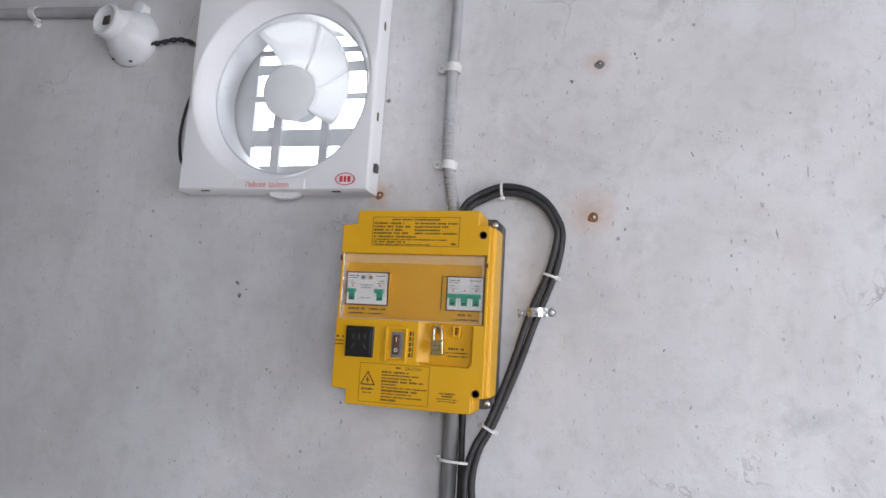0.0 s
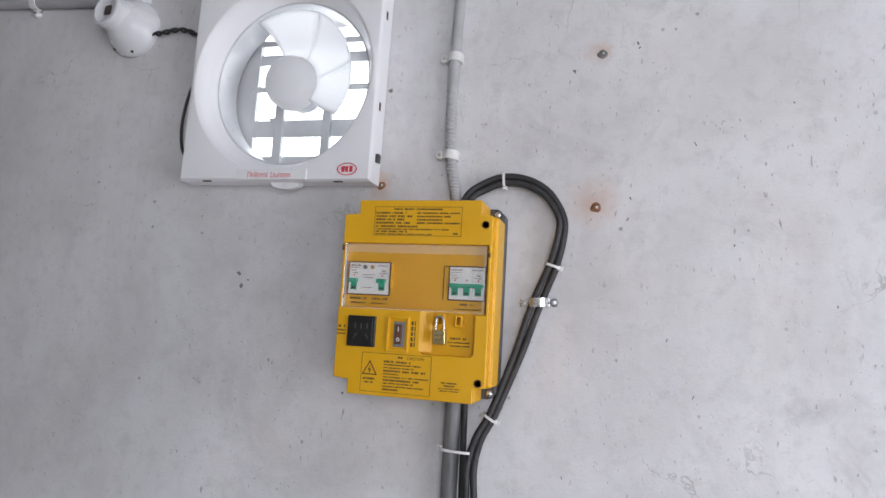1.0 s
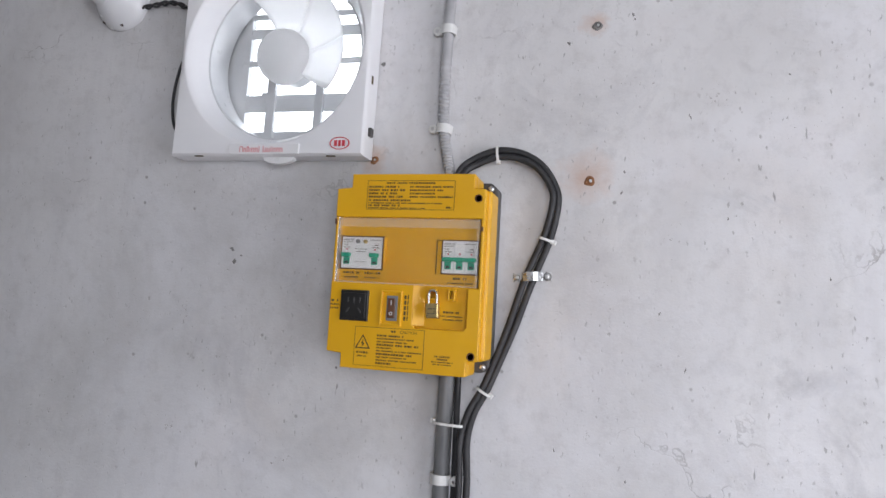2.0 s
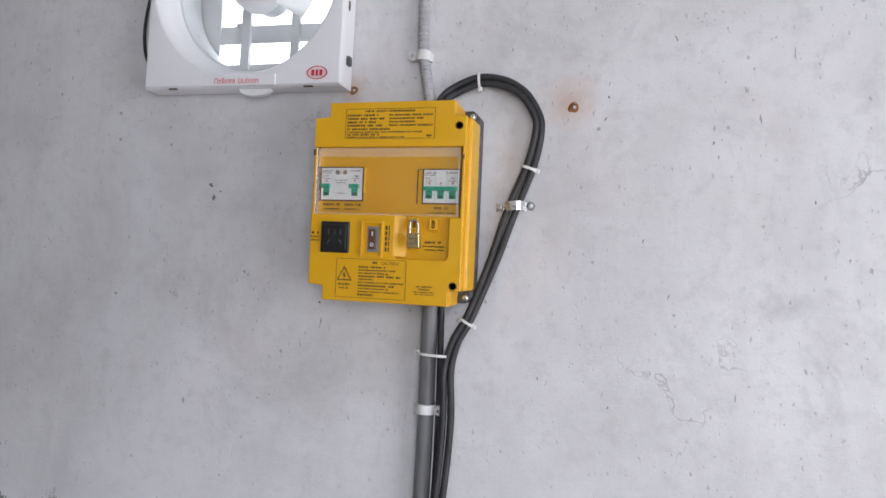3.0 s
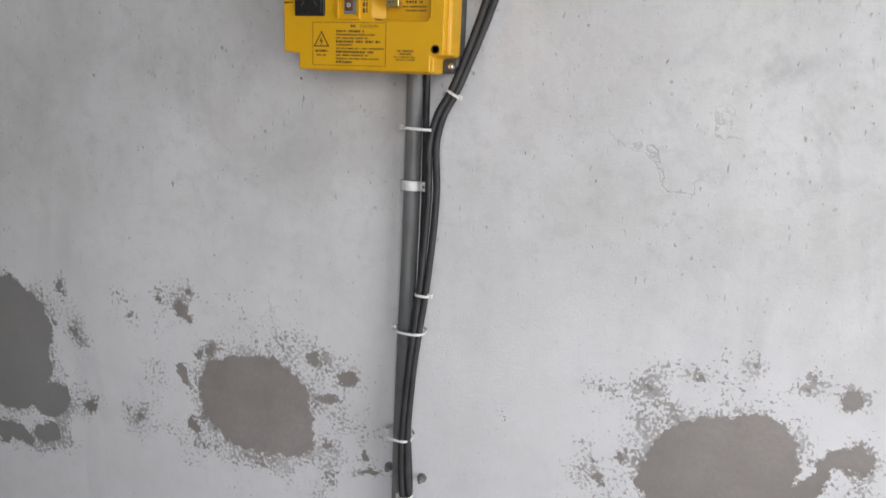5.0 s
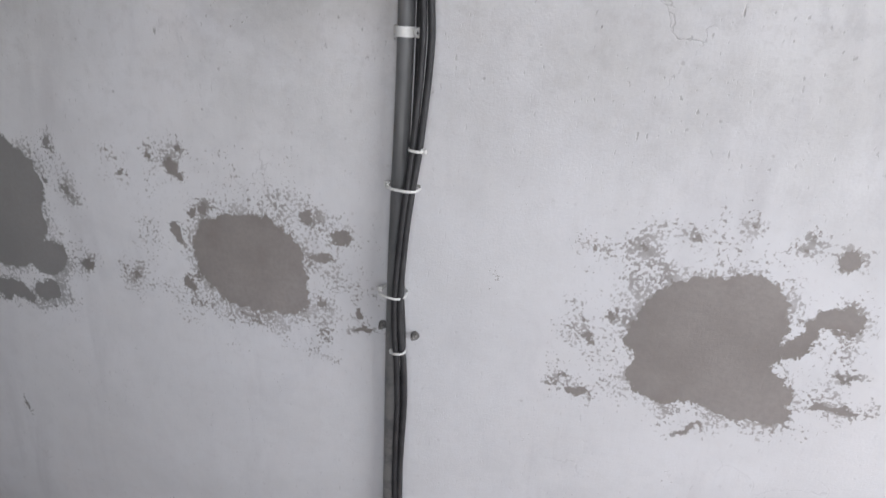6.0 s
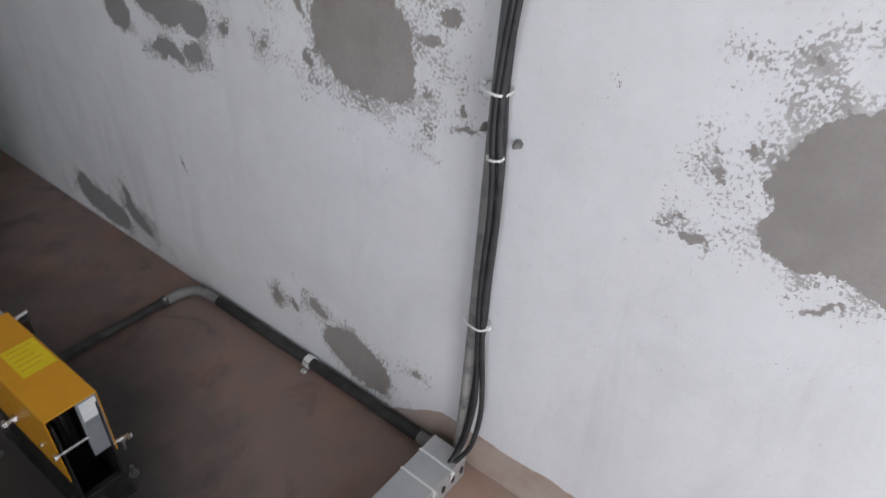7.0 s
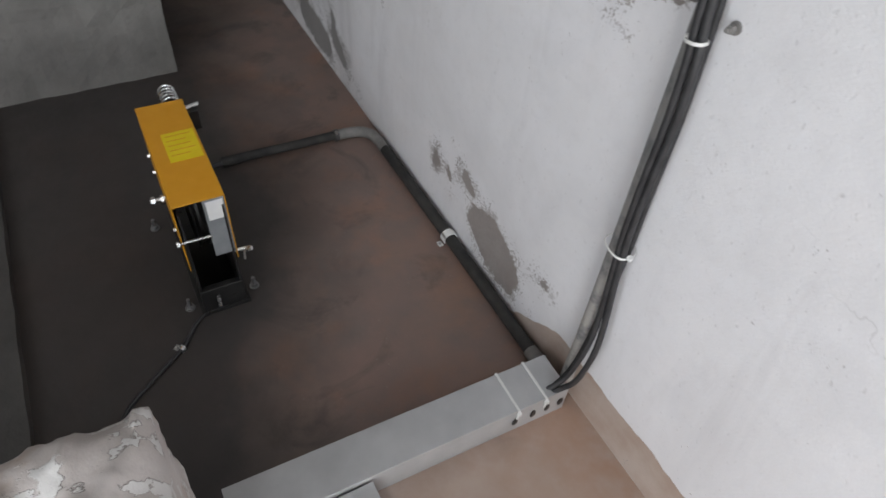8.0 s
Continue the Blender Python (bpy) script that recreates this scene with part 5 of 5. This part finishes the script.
def governor():
    t = thing("governor", pose(-0.7245, -0.563, 0.0, 0, 0, 0.0), "overspeed governor under an orange-yellow folded steel cover", "governor")
    L, W, z0, z1 = 0.1680, 0.0490, 0.142, 0.317
    th = 0.002
    cov = slab([(-W, z0), (-W, z1), (W, z1), (W, z0), (W - th, z0), (W - th, z1 - th), (-W + th, z1 - th), (-W + th, z0)], L, -L)
    bmesh.ops.transform(cov, matrix=pose(0, 0, 0, 0, 0, 90), verts=cov.verts)
    cover = part("cover", cov, GOLD, t, "", 0.0008)
    part("back_plate", box(-L + 0.0005, -L + 0.0025, -W + th, W - th, z0, z1 - th), GOLD, cover)
    stick = part("sticker", box(-0.056, 0.040, -0.020, 0.0445, z1 + 0.0002, z1 + 0.0007), LEMON, cover, "lemon yellow sticker with faint print")
    rows = bmesh.new()
    for i in range(5):
        box(-0.046 + i * 0.016, -0.0435 + i * 0.016, -0.014, 0.036 - (i * 5 % 3) * 0.006, z1 + 0.0007, z1 + 0.0009, rows)
    tagged(part("print", rows, GOLD, stick), kind="stuff")
    part("base_plate", box(-L - 0.01, L + 0.006, -W - 0.004, W + 0.004, 0.0, 0.010), BLACK, t, "", 0.001)
    part("side_frame", box(-L + 0.006, L + 0.002, -W + 0.006, -W + 0.010, 0.010, z1 - 0.02), BLACK, t)
    part("side_frame", box(-L + 0.006, L + 0.002, W - 0.010, W - 0.006, 0.010, z1 - 0.02), BLACK, t)
    wheel = turned([(0.0, -0.014), (0.110, -0.014), (0.112, -0.010), (0.104, -0.003), (0.104, 0.003), (0.112, 0.010), (0.110, 0.014), (0.0, 0.014)], 48, None, pose(-0.018, 0.0, 0.175))
    part("sheave", wheel, BLACK, t, "black grooved rope sheave", 0, True)
    hood = part("front_plate", box(L - 0.004, L + 0.001, 0.006, W - 0.003, 0.165, z1 - 0.003), SLATE, t, "grey painted plate with a paper label", 0.001)
    part("paper_label", box(L + 0.0012, L + 0.0018, 0.011, W - 0.006, 0.264, z1 - 0.006), PAPER, hood)
    part("bottom_plate", box(L - 0.012, L + 0.004, -W + 0.004, W - 0.004, 0.010, 0.075), BLACK, t, "", 0.002)
    rod = part("cross_rod", tube([(L + 0.006, -W - 0.010, 0.231), (L + 0.006, -0.02, 0.230), (L + 0.006, 0.009, 0.229)], 0.0028, 10, 3), ZINC, t, "bright threaded rod", 0, True)
    hex_nut((L + 0.006, -W - 0.004, 0.231), 0.006, 0.006, (0, -1, 0), ZINC, rod)
    # fixings along the cover's side
    for x, z, r in ((-0.149, 0.205, 0.0045), (-0.095, 0.200, 0.004), (0.098, 0.200, 0.004)):
        hex_nut((x, -W, z), r, 0.006, (0, -1, 0), ZINC, t, "bolt")
    big = part("side_bolt", tube([(-0.003, -W + 0.004, 0.20), (-0.003, -W - 0.030, 0.20)], 0.0042, 10, 2), ZINC, t, "bright bolt with nuts", 0, True)
    hex_nut((-0.003, -W - 0.020, 0.20), 0.009, 0.008, (0, -1, 0), ZINC, big)
    hex_nut((-0.003, -W - 0.003, 0.20), 0.009, 0.006, (0, -1, 0), ZINC, big)
    # wing nut on the open end
    wing = part("wing_bolt", tube([(L - 0.005, W - 0.004, 0.160), (L + 0.004, W + 0.026, 0.166)], 0.004, 10, 2), ZINC, t, "bright wing bolt", 0, True)
    part("wing", tube([(L + 0.006, W + 0.010, 0.140), (L + 0.004, W + 0.014, 0.160), (L + 0.018, W + 0.026, 0.176)], 0.0048, 8, 4, None, 0.5), ZINC, wing, "", 0, True)
    part("end_pin", tube([(L + 0.008, -0.012, 0.056), (L + 0.014, -0.013, 0.030)], 0.004, 10, 2), ZINC, t, "", 0, True)
    # spring and stop bolt at the closed end
    coil = [(-L - 0.004 - 0.062 * i / 70, 0.026 + 0.0165 * math.cos(i * 2 * math.pi / 14), 0.305 + 0.0165 * math.sin(i * 2 * math.pi / 14)) for i in range(71)]
    spring = part("spring", tube(coil, 0.0024, 8, 1), ZINC, t, "bright coil spring", 0, True)
    part("spring_rod", tube([(-L + 0.01, 0.026, 0.305), (-L - 0.068, 0.026, 0.305)], 0.010, 12, 2), BLACK, spring, "", 0, True)
    arm = part("stop_arm", box(-L + 0.004, -L + 0.030, W, W + 0.024, 0.252, 0.299), BLACK, t, "", 0.001)
    part("stop_bolt", tube([(-L + 0.016, W, 0.303), (-L + 0.012, W + 0.030, 0.305)], 0.0045, 10, 2), ZINC, arm, "", 0, True)
    return t


governor()


def anchor_bolt(x, y):
    t = thing("anchor_bolt", pose(x, y, 0), "short bright anchor bolt with nut and washer in the floor", "anchor bolt", "anchor bolts round the governor")
    up = (0, 0, 1)
    part("washer", turned([(0.011, 0.0), (0.011, 0.0022), (0, 0.0022)], 20, None, pose(0, 0, 0.0005, -90, 0, 0)), DULL, t, "", 0, True)
    hex_nut((0, 0, 0.003), 0.0080, 0.008, up, DULL, t)
    part("stud", tube([(0, 0, 0.0), (0.001, 0, 0.030)], 0.0042, 10, 2), DULL, t, "", 0, True)
    return t


anchor_bolt(-0.591, -0.492)
anchor_bolt(-0.587, -0.635)
anchor_bolt(-0.862, -0.652)
wire("governor_cable", [(-0.555, -0.57, 0.012), (-0.555, -0.605, 0.006), (-0.535, -0.635, 0.006), (-0.485, -0.675, 0.006), (-0.440, -0.735, 0.006), (-0.392, -0.795, 0.006), (-0.33, -0.84, 0.006)], 0.0042, CABLE, "black cable clipped to the floor beside the governor", "cable")
clip_t = thing("cable_clip", pose(-0.484, -0.676, 0, 0, 0, -50), "small bright cable clip on the floor", "cable clip")
part("strap", turned([(0.0058, -0.005), (0.0080, -0.005), (0.0080, 0.005), (0.0058, 0.005), (0.0058, -0.005)], 16, None, pose(0, 0, 0.006, 0, 0, 90)), ZINC, clip_t, "", 0, True)
part("foot", box(-0.006, 0.006, -0.018, -0.006, 0.0, 0.003), ZINC, clip_t)

# ---------------- pipes leaning in the passage ----------------


def leaning_pipe(x, y, r, material, label, dx, dy):
    bm = bmesh.new()
    tube([(x, y, 0.002), (x + dx, y + dy, 2.0)], r, 24, 2, bm)
    return tagged(part("leaning_pipe", bm, material, None, "", 0, True), label, "pipe", "pipes in the passage")


leaning_pipe(-2.220, -0.222, 0.050, WHITEPIPE, "thick cream plastic pipe standing in the passage", -0.06, 0.02)
leaning_pipe(-2.305, -0.095, 0.034, WHITEPIPE, "cream plastic pipe standing in the passage", -0.05, 0.01)
leaning_pipe(-2.222, -0.044, 0.030, GREENPIPE, "green plastic pipe standing against the wall", -0.05, 0.0)
